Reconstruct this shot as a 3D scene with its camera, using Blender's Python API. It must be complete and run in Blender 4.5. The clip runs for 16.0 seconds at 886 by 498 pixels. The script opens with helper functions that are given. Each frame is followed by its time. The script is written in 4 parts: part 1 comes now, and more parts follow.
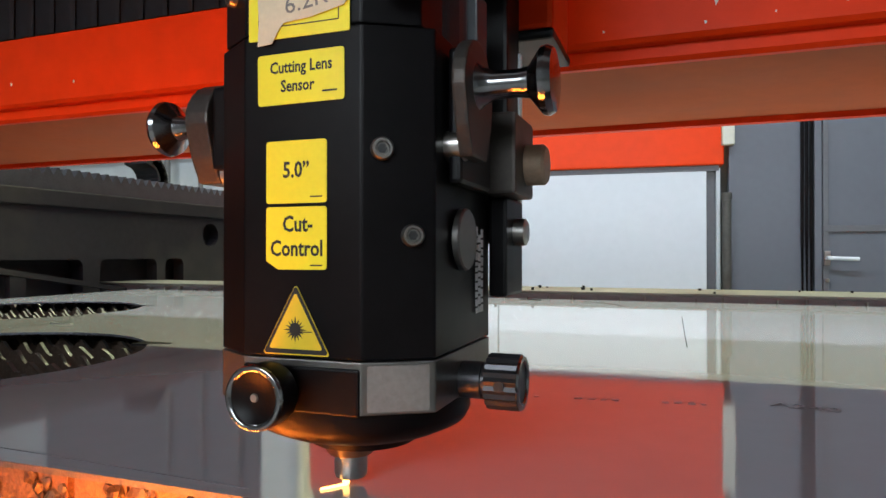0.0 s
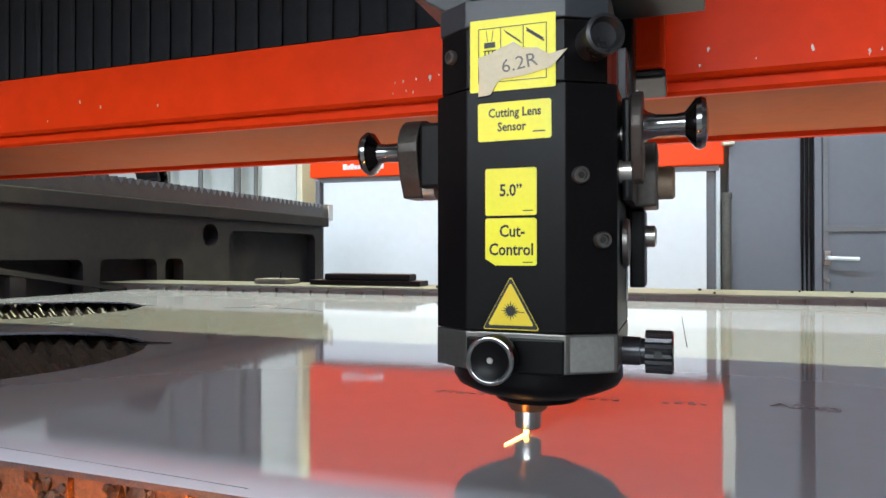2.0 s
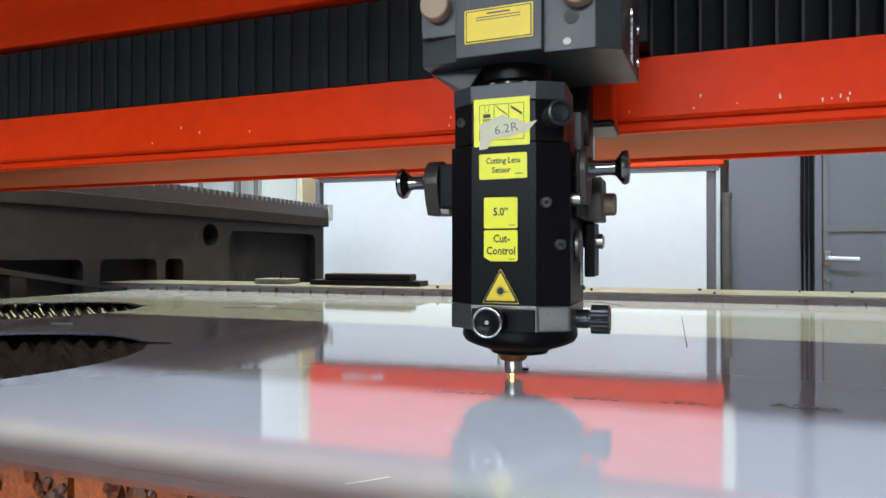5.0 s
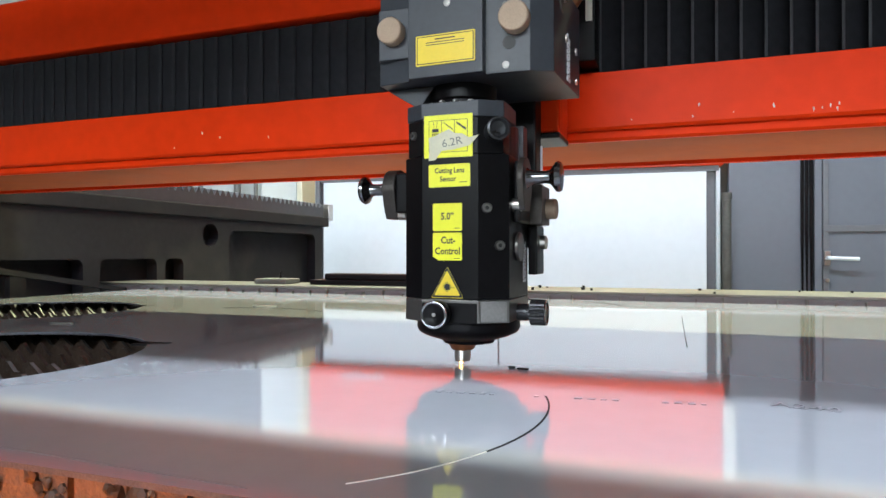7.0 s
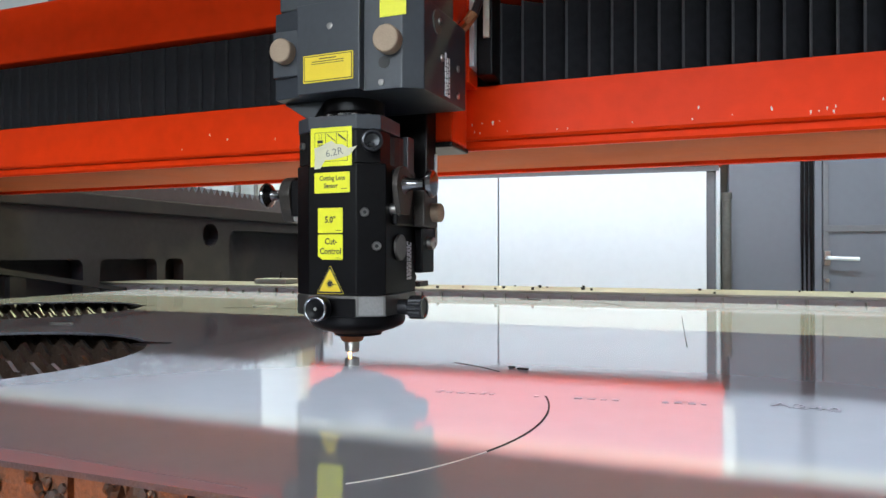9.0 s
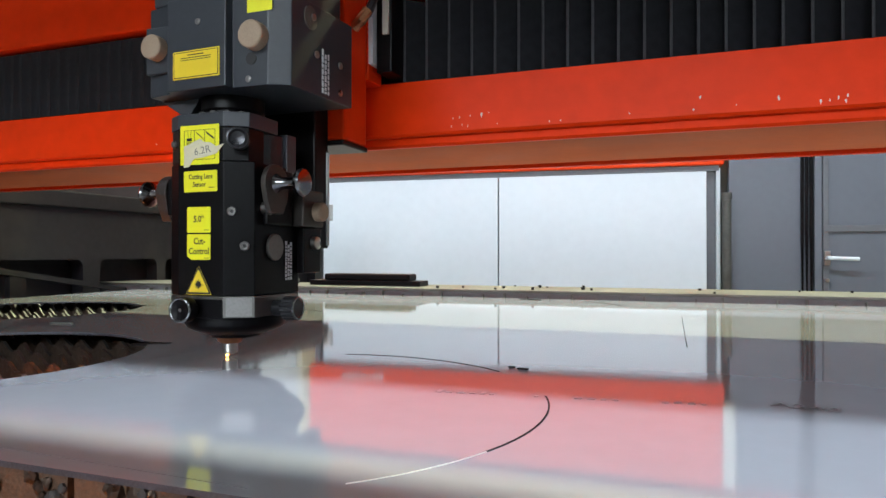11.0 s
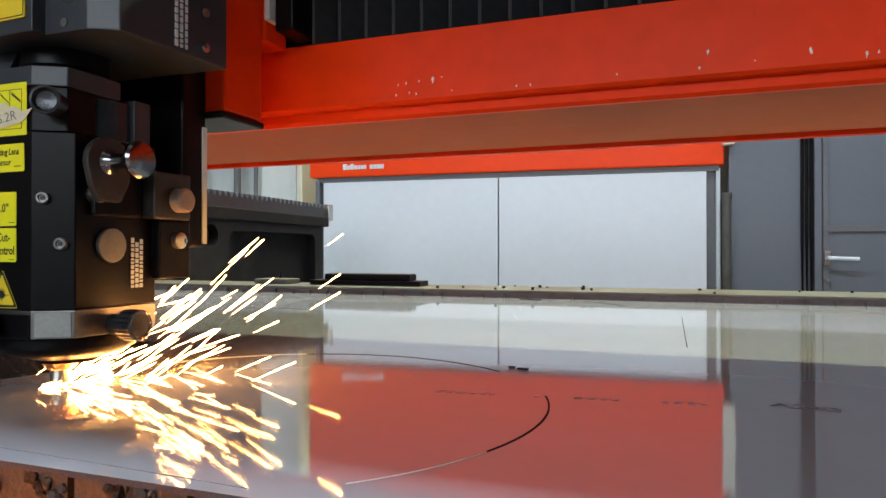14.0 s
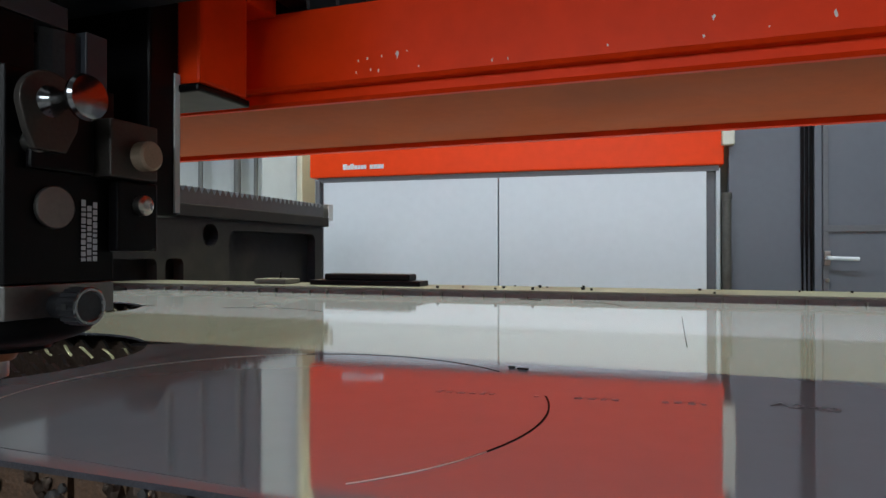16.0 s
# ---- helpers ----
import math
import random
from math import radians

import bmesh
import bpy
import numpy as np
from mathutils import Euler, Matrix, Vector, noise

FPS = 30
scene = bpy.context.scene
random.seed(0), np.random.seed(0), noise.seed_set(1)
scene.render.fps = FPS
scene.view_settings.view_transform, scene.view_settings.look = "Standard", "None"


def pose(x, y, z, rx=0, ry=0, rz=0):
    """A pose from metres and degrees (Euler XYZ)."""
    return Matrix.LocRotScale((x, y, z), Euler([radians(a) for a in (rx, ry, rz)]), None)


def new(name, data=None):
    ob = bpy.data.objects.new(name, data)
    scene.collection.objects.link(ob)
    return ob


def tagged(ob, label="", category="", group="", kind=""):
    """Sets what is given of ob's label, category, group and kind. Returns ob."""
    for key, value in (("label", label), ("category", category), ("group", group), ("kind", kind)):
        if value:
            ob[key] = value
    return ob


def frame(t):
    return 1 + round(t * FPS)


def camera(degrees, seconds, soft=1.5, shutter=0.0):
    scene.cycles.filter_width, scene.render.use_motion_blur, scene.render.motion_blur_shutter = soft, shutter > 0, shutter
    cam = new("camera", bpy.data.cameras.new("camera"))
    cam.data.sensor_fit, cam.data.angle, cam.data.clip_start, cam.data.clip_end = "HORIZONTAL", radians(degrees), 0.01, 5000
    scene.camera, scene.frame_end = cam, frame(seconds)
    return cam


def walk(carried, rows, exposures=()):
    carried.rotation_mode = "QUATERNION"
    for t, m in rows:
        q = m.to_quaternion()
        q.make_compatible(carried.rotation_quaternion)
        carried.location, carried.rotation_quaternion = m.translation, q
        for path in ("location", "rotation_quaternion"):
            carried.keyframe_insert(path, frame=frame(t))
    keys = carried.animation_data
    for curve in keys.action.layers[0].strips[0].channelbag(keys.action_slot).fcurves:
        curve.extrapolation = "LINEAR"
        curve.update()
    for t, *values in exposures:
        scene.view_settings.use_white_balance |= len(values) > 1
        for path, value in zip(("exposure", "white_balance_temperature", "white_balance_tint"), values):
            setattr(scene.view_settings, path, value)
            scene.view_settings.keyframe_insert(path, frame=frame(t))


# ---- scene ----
cam = camera(68.7, 16.0, soft=1.5, shutter=0.0)
EYE = (0.0, 0.0, 0.1)
VIEW = Matrix.Translation(EYE) @ pose(0, 0, 0, 90.36, 0, 19.61)
walk(cam, [(0.0, VIEW), (16.0, VIEW)],
     exposures=[(0.0, -0.28), (0.5, 0.14), (1.0, 0.2), (2.5, 0.24), (3.5, 0.12), (4.2, 0.05), (5.2, 0.15), (6.5, 0.28), (9.0, 0.32), (11.5, -0.08), (13.0, -0.22), (14.0, -0.42), (14.5, -0.64), (16.0, -0.70)])

# The nozzle's way over the sheet: seconds, x, y
HEAD = [
        (0, -0.1327, 0.2532), (0.5, -0.1127, 0.2748), (1, -0.0963, 0.2997), (1.5, -0.0843, 0.3269),
        (2, -0.0767, 0.3561), (2.5, -0.0737, 0.3864), (3, -0.0750, 0.4144), (3.5, -0.0806, 0.4406),
        (4, -0.0913, 0.4674), (4.5, -0.1059, 0.4935), (5, -0.1231, 0.5155), (5.2, -0.1283, 0.5210),
        (5.9, -0.1297, 0.5224), (6.1, -0.1330, 0.5256), (6.5, -0.1511, 0.5415), (7, -0.1797, 0.5572),
        (7.5, -0.2080, 0.5683), (8, -0.2381, 0.5747), (8.5, -0.2689, 0.5764), (9, -0.2992, 0.5730),
        (10.2, -0.3680, 0.5500), (11.5, -0.4235, 0.5020), (12, -0.4365, 0.4774), (12.5, -0.4445, 0.4512),
        (13, -0.4470, 0.4226), (13.5, -0.4435, 0.3932), (14, -0.4345, 0.3633), (14.5, -0.4235, 0.3347),
        (15, -0.4085, 0.3069), (15.5, -0.3980, 0.2830), (15.75, -0.3980, 0.2820), (16, -0.3910, 0.2820),]
LIFT = [(0.0, 0.0), (15.72, 0.0), (16.0, 0.021)]
CENTRE, RADIUS = (-0.2625, 0.3886), 0.1885

# ---- light: a workshop hall with rows of ceiling lamps ----
world = bpy.data.worlds.new("hall_air")
scene.world = world
world.use_nodes = True
world.node_tree.nodes["Background"].inputs[0].default_value = (0.75, 0.85, 1.0, 1)
world.node_tree.nodes["Background"].inputs[1].default_value = 0.25


def strip_lamp(x, y, sx, sy, watts, z=3.75, tint=(0.86, 0.94, 1.0)):
    data = bpy.data.lights.new("ceiling_lamp_light", "AREA")
    data.shape, data.size, data.size_y, data.energy, data.color = "RECTANGLE", sx, sy, watts, tint
    ob = new("ceiling_lamp_light", data)
    ob.matrix_world = Matrix.Translation((x, y, z))
    return ob


strip_lamp(-0.4, 3.45, 4.6, 0.12, 520, tint=(0.95, 1.0, 0.58))
strip_lamp(-0.4, 0.2, 5.0, 0.22, 265, tint=(0.72, 0.86, 1.0))
strip_lamp(-3.6, 0.6, 0.3, 3.0, 36)
strip_lamp(3.4, 1.6, 0.3, 2.6, 60)

# fill light from the front, set into an added window out of view
front_fill = bpy.data.lights.new("front_fill_light", "AREA")
front_fill.shape, front_fill.size, front_fill.size_y, front_fill.energy, front_fill.color = "RECTANGLE", 4.4, 1.3, 195, (0.82, 0.92, 1.0)
new("front_fill_light", front_fill).matrix_world = Matrix.Translation((-0.3, -4.93, 1.85)) @ Matrix.Rotation(radians(90), 4, "X")

# ---- materials ----


def mat(name, base, rough=0.5, metal=0.0, var=0.12, scale=30.0, bump=0.0, coat=0.0, dirt=None, fine=8.0, spread=0.5, glow=0.0, dirt_lo=0.52, dirt_hi=0.68, spec=0.5):
    """Base colour varied at two scales, with optional dirt patches and relief."""
    m = bpy.data.materials.new(name)
    m.use_nodes = True
    nt = m.node_tree
    n, l = nt.nodes, nt.links
    b = n["Principled BSDF"]
    tc = n.new("ShaderNodeTexCoord")
    n1, n2 = n.new("ShaderNodeTexNoise"), n.new("ShaderNodeTexNoise")
    n1.inputs["Scale"].default_value, n1.inputs["Detail"].default_value = scale, 4
    n2.inputs["Scale"].default_value, n2.inputs["Detail"].default_value = scale * fine, 3
    l.new(tc.outputs["Object"], n1.inputs["Vector"])
    l.new(tc.outputs["Object"], n2.inputs["Vector"])
    add = n.new("ShaderNodeMath")
    add.operation = "ADD"
    l.new(n1.outputs["Fac"], add.inputs[0])
    l.new(n2.outputs["Fac"], add.inputs[1])
    ramp = n.new("ShaderNodeMapRange")
    ramp.inputs["From Min"].default_value, ramp.inputs["From Max"].default_value = 0.6, 1.4
    ramp.inputs["To Min"].default_value, ramp.inputs["To Max"].default_value = 1 - var, 1 + var
    l.new(add.outputs[0], ramp.inputs["Value"])
    mul = n.new("ShaderNodeMix")
    mul.data_type, mul.blend_type = "RGBA", "MULTIPLY"
    mul.inputs["Factor"].default_value = 1
    mul.inputs["A"].default_value = (*base, 1)
    l.new(ramp.outputs[0], mul.inputs["B"])
    out = mul.outputs["Result"]
    if dirt:
        n3 = n.new("ShaderNodeTexNoise")
        n3.inputs["Scale"].default_value, n3.inputs["Detail"].default_value = scale * 0.6, 8
        l.new(tc.outputs["Object"], n3.inputs["Vector"])
        r3 = n.new("ShaderNodeMapRange")
        r3.inputs["From Min"].default_value, r3.inputs["From Max"].default_value = dirt_lo, dirt_hi
        l.new(n3.outputs["Fac"], r3.inputs["Value"])
        mx = n.new("ShaderNodeMix")
        mx.data_type = "RGBA"
        mx.inputs["B"].default_value = (*dirt, 1)
        l.new(r3.outputs[0], mx.inputs["Factor"])
        l.new(out, mx.inputs["A"])
        out = mx.outputs["Result"]
    l.new(out, b.inputs["Base Color"])
    rr = n.new("ShaderNodeMapRange")
    rr.inputs["To Min"].default_value, rr.inputs["To Max"].default_value = rough * (1 - spread * 0.5), min(1, rough * (1 + spread * 0.5))
    l.new(n1.outputs["Fac"], rr.inputs["Value"])
    l.new(rr.outputs[0], b.inputs["Roughness"])
    b.inputs["Metallic"].default_value = metal
    b.inputs["Coat Weight"].default_value = coat
    b.inputs["Specular IOR Level"].default_value = spec
    if bump:
        bp = n.new("ShaderNodeBump")
        bp.inputs["Strength"].default_value, bp.inputs["Distance"].default_value = bump, 0.002
        l.new(add.outputs[0], bp.inputs["Height"])
        l.new(bp.outputs[0], b.inputs["Normal"])
    if glow:
        b.inputs["Emission Color"].default_value = (*base, 1)
        b.inputs["Emission Strength"].default_value = glow
    return m


RED = mat("red_enamel", (0.80, 0.042, 0.005), 0.36, var=0.08, scale=6, bump=0.03, spec=0.06, dirt=(0.56, 0.033, 0.008), dirt_lo=0.55, dirt_hi=0.85)
UNDERSIDE = mat("dull_orange_brown_paint", (0.40, 0.086, 0.030), 0.75, var=0.08, scale=9, spec=0.12, dirt=(0.33, 0.078, 0.032))
RED_CAB = mat("red_cabinet_paint", (0.86, 0.058, 0.007), 0.4, var=0.05, scale=3, spec=0.15)
WHITE_CAB = mat("white_cabinet_paint", (0.66, 0.69, 0.73), 0.42, var=0.03, scale=3)
GREY_FRAME = mat("grey_frame_paint", (0.13, 0.13, 0.14), 0.5, var=0.12, scale=8, bump=0.08)
CASTING = mat("grey_casting_paint", (0.0128, 0.0118, 0.0143), 0.6, var=0.2, scale=7, bump=0.15, spec=0.1, dirt=(0.024, 0.022, 0.021))
RACK_STEEL = mat("oily_rack_steel", (0.055, 0.054, 0.06), 0.4, 0.7, var=0.2, scale=30)
# paler cloth colour for the light caught on the fold edges
BELLOWS_HIGHLIGHT = mat("bellows_edge_highlight", (0.045, 0.045, 0.05), 0.6, var=0.3, scale=30)
BELLOWS = mat("black_bellows_cloth", (0.0135, 0.0135, 0.016), 0.7, var=0.3, scale=14, bump=0.1, spec=0.15, dirt=(0.026, 0.026, 0.029), dirt_lo=0.5, dirt_hi=0.9)
ANODISED = mat("black_anodised_aluminium", (0.0038, 0.0032, 0.0038), 0.36, var=0.25, scale=25, spec=0.13, dirt=(0.012, 0.008, 0.007), dirt_lo=0.6, dirt_hi=0.95)
BLUEGREY = mat("dark_grey_enamel", (0.026, 0.030, 0.038), 0.42, var=0.12, scale=25, bump=0.03)
STEEL = mat("brushed_steel", (0.52, 0.50, 0.47), 0.3, 1.0, var=0.1, scale=60)
BAND = mat("bare_steel_band", (0.19, 0.18, 0.17), 0.36, 0.9, var=0.12, scale=40)
PLATE = mat("bare_steel_plate", (0.28, 0.27, 0.26), 0.5, 0.6, var=0.15, scale=60)
POLISHED = mat("polished_dark_steel", (0.27, 0.27, 0.285), 0.16, 1.0, var=0.15, scale=60)
DARKSTEEL = mat("dark_oxide_steel", (0.05, 0.05, 0.055), 0.3, 0.7, var=0.2, scale=60)
BRONZE = mat("worn_bronze_arm", (0.055, 0.047, 0.042), 0.45, 0.6, var=0.2, scale=60)
COPPER = mat("heated_copper", (0.55, 0.27, 0.14), 0.3, 1.0, var=0.2, scale=80)
TAN = mat("tan_knurled_knob", (0.33, 0.24, 0.17), 0.55, 0.3, var=0.15, scale=90, bump=0.1)
YELLOW = mat("yellow_label_film", (0.80, 0.77, 0.014), 0.42, var=0.04, scale=60)
YELLOW_DEEP = mat("deep_yellow_plate", (0.79, 0.58, 0.025), 0.42, var=0.05, scale=60)
INK = mat("black_print", (0.012, 0.012, 0.012), 0.5, var=0.1, scale=60)
PALE_INK = mat("pale_print", (0.55, 0.57, 0.60), 0.5, var=0.1, scale=60)
GREY_INK = mat("faint_grey_print", (0.13, 0.125, 0.14), 0.5, var=0.2, scale=90)
TAPE = mat("masking_tape", (0.62, 0.58, 0.42), 0.65, var=0.08, scale=70)
PENCIL = mat("pencil_grey", (0.17, 0.17, 0.16), 0.6, var=0.1, scale=60)
SLAT_EDGE = mat("worn_slat_edge", (0.034, 0.031, 0.030), 0.6, 0.0, var=0.3, scale=40, dirt=(0.06, 0.045, 0.035))
RUST = mat("rusted_slat", (0.055, 0.036, 0.026), 0.45, 0.6, var=0.4, scale=30, bump=0.5, dirt=(0.03, 0.024, 0.02))
SCORCH = mat("scorched_rusty_plate", (0.105, 0.058, 0.033), 0.6, 0.1, var=0.45, scale=38, bump=0.6, dirt=(0.04, 0.026, 0.02), dirt_lo=0.48, dirt_hi=0.62)
CHIP_GLINT = mat("primer_chip_and_cut_glint", (0.72, 0.68, 0.62), 0.6, var=0.1, scale=80)
RAILM = mat("dusty_steel_rail", (0.105, 0.10, 0.09), 0.55, 0.4, var=0.25, scale=9, dirt=(0.06, 0.054, 0.046))
CREAM = mat("cream_plastic", (0.62, 0.6, 0.5), 0.5, var=0.05, scale=9)
HALLP = mat("grey_hall_paint", (0.30, 0.31, 0.33), 0.8, var=0.06, scale=2)
WALLP = mat("pale_wall_paint", (0.55, 0.58, 0.60), 0.7, var=0.05, scale=2)
DOORP = mat("grey_door_paint", (0.13, 0.138, 0.162), 0.5, var=0.05, scale=4)
FLOORM = mat("concrete_floor", (0.24, 0.235, 0.22), 0.7, var=0.15, scale=3, dirt=(0.14, 0.135, 0.13))
CEILM = mat("ceiling_panel", (0.38, 0.39, 0.40), 0.8, var=0.05, scale=2)
BEDM = mat("machine_bed_paint", (0.05, 0.05, 0.055), 0.6, var=0.2, scale=6)
CUT_EDGE = mat("dark_cut_edge", (0.07, 0.07, 0.085), 0.5, 0.4, var=0.3, scale=90, bump=0.2)
KERF = mat("dark_cut_kerf", (0.012, 0.011, 0.012), 0.8, var=0.2, scale=90, spec=0.05)
FILL_PANE = mat("fill_window_pane", (0.86, 0.94, 1.0), 0.4, var=0.01, scale=5, glow=3.0)
TUBE = mat("lamp_tube", (0.95, 0.98, 1.0), 0.4, var=0.01, scale=5, glow=6.0)
SPARK = mat("glowing_spark", (1.0, 0.44, 0.11), 0.5, var=0.01, scale=5, glow=130.0)
FLAME = mat("white_hot_melt", (1.0, 0.50, 0.13), 0.5, var=0.01, scale=5, glow=8.0)
JET = mat("orange_melt_jet", (1.0, 0.23, 0.025), 0.5, var=0.01, scale=5, glow=190.0)


def sheet_material():
    m = mat("stainless_sheet", (0.44, 0.44, 0.475), 0.055, 0.38, var=0.035, scale=2.2, fine=20)
    n, l = m.node_tree.nodes, m.node_tree.links
    b = n["Principled BSDF"]
    tc = n.new("ShaderNodeTexCoord")
    mp = n.new("ShaderNodeMapping")
    mp.inputs["Scale"].default_value = (3, 260, 1)
    l.new(tc.outputs["Object"], mp.inputs["Vector"])
    g = n.new("ShaderNodeTexNoise")
    g.inputs["Scale"].default_value, g.inputs["Detail"].default_value = 1.0, 4
    l.new(mp.outputs[0], g.inputs["Vector"])
    bp = n.new("ShaderNodeBump")
    bp.inputs["Strength"].default_value, bp.inputs["Distance"].default_value = 0.04, 0.0002
    l.new(g.outputs["Fac"], bp.inputs["Height"])
    l.new(bp.outputs[0], b.inputs["Normal"])
    return m


SHEET = sheet_material()

# ---- mesh tools ----


def mesh_from(bm, name, material, smooth=False):
    me = bpy.data.meshes.new(name)
    bmesh.ops.recalc_face_normals(bm, faces=bm.faces)
    bm.to_mesh(me)
    bm.free()
    me.materials.append(material)
    if smooth:
        for p in me.polygons:
            p.use_smooth = True
        me.set_sharp_from_angle(angle=radians(40))
    return me


def part(name, bm, material, parent=None, label="", smooth=False):
    ob = new(name, mesh_from(bm, name, material, smooth))
    ob.parent = parent
    return tagged(ob, label)


def thing(name, label, category, group="", kind="", at=None):
    ob = new(name)
    ob.empty_display_size = 0.05
    if at is not None:
        ob.matrix_world = at
    return tagged(ob, label, category, group, kind)


def box(x0, x1, y0, y1, z0, z1, bevel=0.0, bm=None, m=None):
    bm = bm or bmesh.new()
    r = bmesh.ops.create_cube(bm, size=1.0)
    vs = r["verts"]
    for v in vs:
        v.co = Vector(((x0 + x1) / 2 + v.co.x * (x1 - x0), (y0 + y1) / 2 + v.co.y * (y1 - y0), (z0 + z1) / 2 + v.co.z * (z1 - z0)))
    if bevel:
        es = {e for v in vs for e in v.link_edges}
        r = bmesh.ops.bevel(bm, geom=list(es), offset=bevel, segments=2, affect="EDGES", profile=0.6)
        vs = list({v for f in r["faces"] for v in f.verts} | {v for v in vs if v.is_valid})
    if m is not None:
        bmesh.ops.transform(bm, matrix=m, verts=[v for v in vs if v.is_valid])
    return bm


def prism(outline, z0, z1, bevel=0.0, bm=None, axis="z"):
    """An outline of (a, b) pushed along an axis; for axis x the outline is (y, z), for y it is (x, z)."""
    bm = bm or bmesh.new()

    def put(a, b, c):
        return {"z": (a, b, c), "x": (c, a, b), "y": (a, c, b)}[axis]
    lo = [bm.verts.new(put(a, b, z0)) for a, b in outline]
    hi = [bm.verts.new(put(a, b, z1)) for a, b in outline]
    fs = [bm.faces.new(lo[::-1]), bm.faces.new(hi)]
    k = len(outline)
    for i in range(k):
        fs.append(bm.faces.new((lo[i], lo[(i + 1) % k], hi[(i + 1) % k], hi[i])))
    if bevel:
        es = {e for f in fs for e in f.edges}
        bmesh.ops.bevel(bm, geom=list(es), offset=bevel, segments=2, affect="EDGES", profile=0.6)
    return bm


def lathe(profile, m=None, seg=28, bm=None, caps=True):
    """Turned body: profile of (radius, height) along local z, placed by m."""
    bm = bm or bmesh.new()
    m = m or Matrix()
    rings = []
    for r, z in profile:
        rings.append([bm.verts.new(m @ Vector((max(r, 1e-5) * math.cos(2 * math.pi * i / seg), max(r, 1e-5) * math.sin(2 * math.pi * i / seg), z))) for i in range(seg)])
    for a, b in zip(rings, rings[1:]):
        for i in range(seg):
            bm.faces.new((a[i], a[(i + 1) % seg], b[(i + 1) % seg], b[i]))
    if caps:
        bm.faces.new(rings[0][::-1])
        bm.faces.new(rings[-1])
    return bm


def tube(points, r, seg=8, bm=None):
    """A round hose through points."""
    bm = bm or bmesh.new()
    pts = [Vector(p) for p in points]
    rings = []
    for i, p in enumerate(pts):
        d = (pts[min(i + 1, len(pts) - 1)] - pts[max(i - 1, 0)]).normalized()
        q = d.to_track_quat("Z", "Y")
        rings.append([bm.verts.new(p + q @ Vector((r * math.cos(2 * math.pi * k / seg), r * math.sin(2 * math.pi * k / seg), 0))) for k in range(seg)])
    for a, b in zip(rings, rings[1:]):
        for k in range(seg):
            bm.faces.new((a[k], a[(k + 1) % seg], b[(k + 1) % seg], b[k]))
    bm.faces.new(rings[0][::-1])
    bm.faces.new(rings[-1])
    return bm


def words(text, size, m, material, parent, name="lettering", align="CENTER", bold=0.022, narrow=0.84):
    """Lettering in the built-in font as a thin mesh, its plane placed by m."""
    cu = bpy.data.curves.new("letters", "FONT")
    cu.body, cu.size, cu.align_x, cu.align_y, cu.extrude, cu.resolution_u, cu.offset = text, size, align, "CENTER", 0.00008, 2, bold * size
    ob = new("letters", cu)
    bpy.context.view_layer.update()
    me = bpy.data.meshes.new_from_object(ob.evaluated_get(bpy.context.evaluated_depsgraph_get()))
    bpy.data.objects.remove(ob)
    me.transform(m @ Matrix.Diagonal((narrow, 1, 1, 1)))
    me.materials.clear()
    me.materials.append(material)
    out = new(name, me)
    out.parent = parent
    return out


def facing(x, y, z, rz=0.0, rx=0.0):
    """A plane whose face looks along -y, its local x to the right and local y up."""
    return Matrix.Translation((x, y, z)) @ Matrix.Rotation(radians(rz), 4, "Z") @ Matrix.Rotation(radians(90 + rx), 4, "X")


def slab(w, h, t, m, r=0.0, bm=None, cut=0.0):
    """A thin plate w by h in m's plane, standing t out of it, with rounded corners."""
    pts = []
    for cx, cy, a0 in ((w / 2 - r, h / 2 - r, 0), (-w / 2 + r, h / 2 - r, 90), (-w / 2 + r, -h / 2 + r, 180), (w / 2 - r, -h / 2 + r, 270)):
        if cut and a0 == 180:
            pts += [(-w / 2, -h / 2 + cut), (-w / 2 + cut * 1.6, -h / 2)]
        elif r:
            pts += [(cx + r * math.cos(radians(a0 + k * 30)), cy + r * math.sin(radians(a0 + k * 30))) for k in range(4)]
        else:
            pts.append((cx, cy))
    bm = bm or bmesh.new()
    n0 = len(bm.verts)
    prism(pts, 0, t, bm=bm)
    bm.verts.ensure_lookup_table()
    bmesh.ops.transform(bm, matrix=m, verts=bm.verts[n0:])
    return bm


ALONG_X = Matrix.Rotation(radians(90), 4, "Y")
ALONG_MX = Matrix.Rotation(radians(-90), 4, "Y")
ALONG_MY = Matrix.Rotation(radians(90), 4, "X")


def T(x, y, z):
    return Matrix.Translation((x, y, z))


# ---- hall ----
FLOOR_Z = -0.95


def structure(name, bm, material, label, category, smooth=False):
    return tagged(part(name, bm, material, smooth=smooth), label, category, kind="structure")


structure("floor", box(-7, 7, -5, 8, FLOOR_Z - 0.1, FLOOR_Z), FLOORM, "grey concrete workshop floor", "floor")
structure("ceiling", box(-7, 7, -5, 8, 4.0, 4.1), CEILM, "grey workshop ceiling", "ceiling")
structure("wall_west", box(-7.1, -7, -5, 8, FLOOR_Z, 4.0), HALLP, "grey painted workshop wall", "wall")
structure("wall_east", box(7, 7.1, -5, 8, FLOOR_Z, 4.0), HALLP, "grey painted workshop wall", "wall")
structure("wall_south", box(-7, 7, -5.1, -5, FLOOR_Z, 1.2), HALLP, "grey painted workshop wall", "wall")
structure("wall_south", box(-7, -2.5, -5.1, -5, 1.2, 2.5), HALLP, "grey painted workshop wall", "wall")
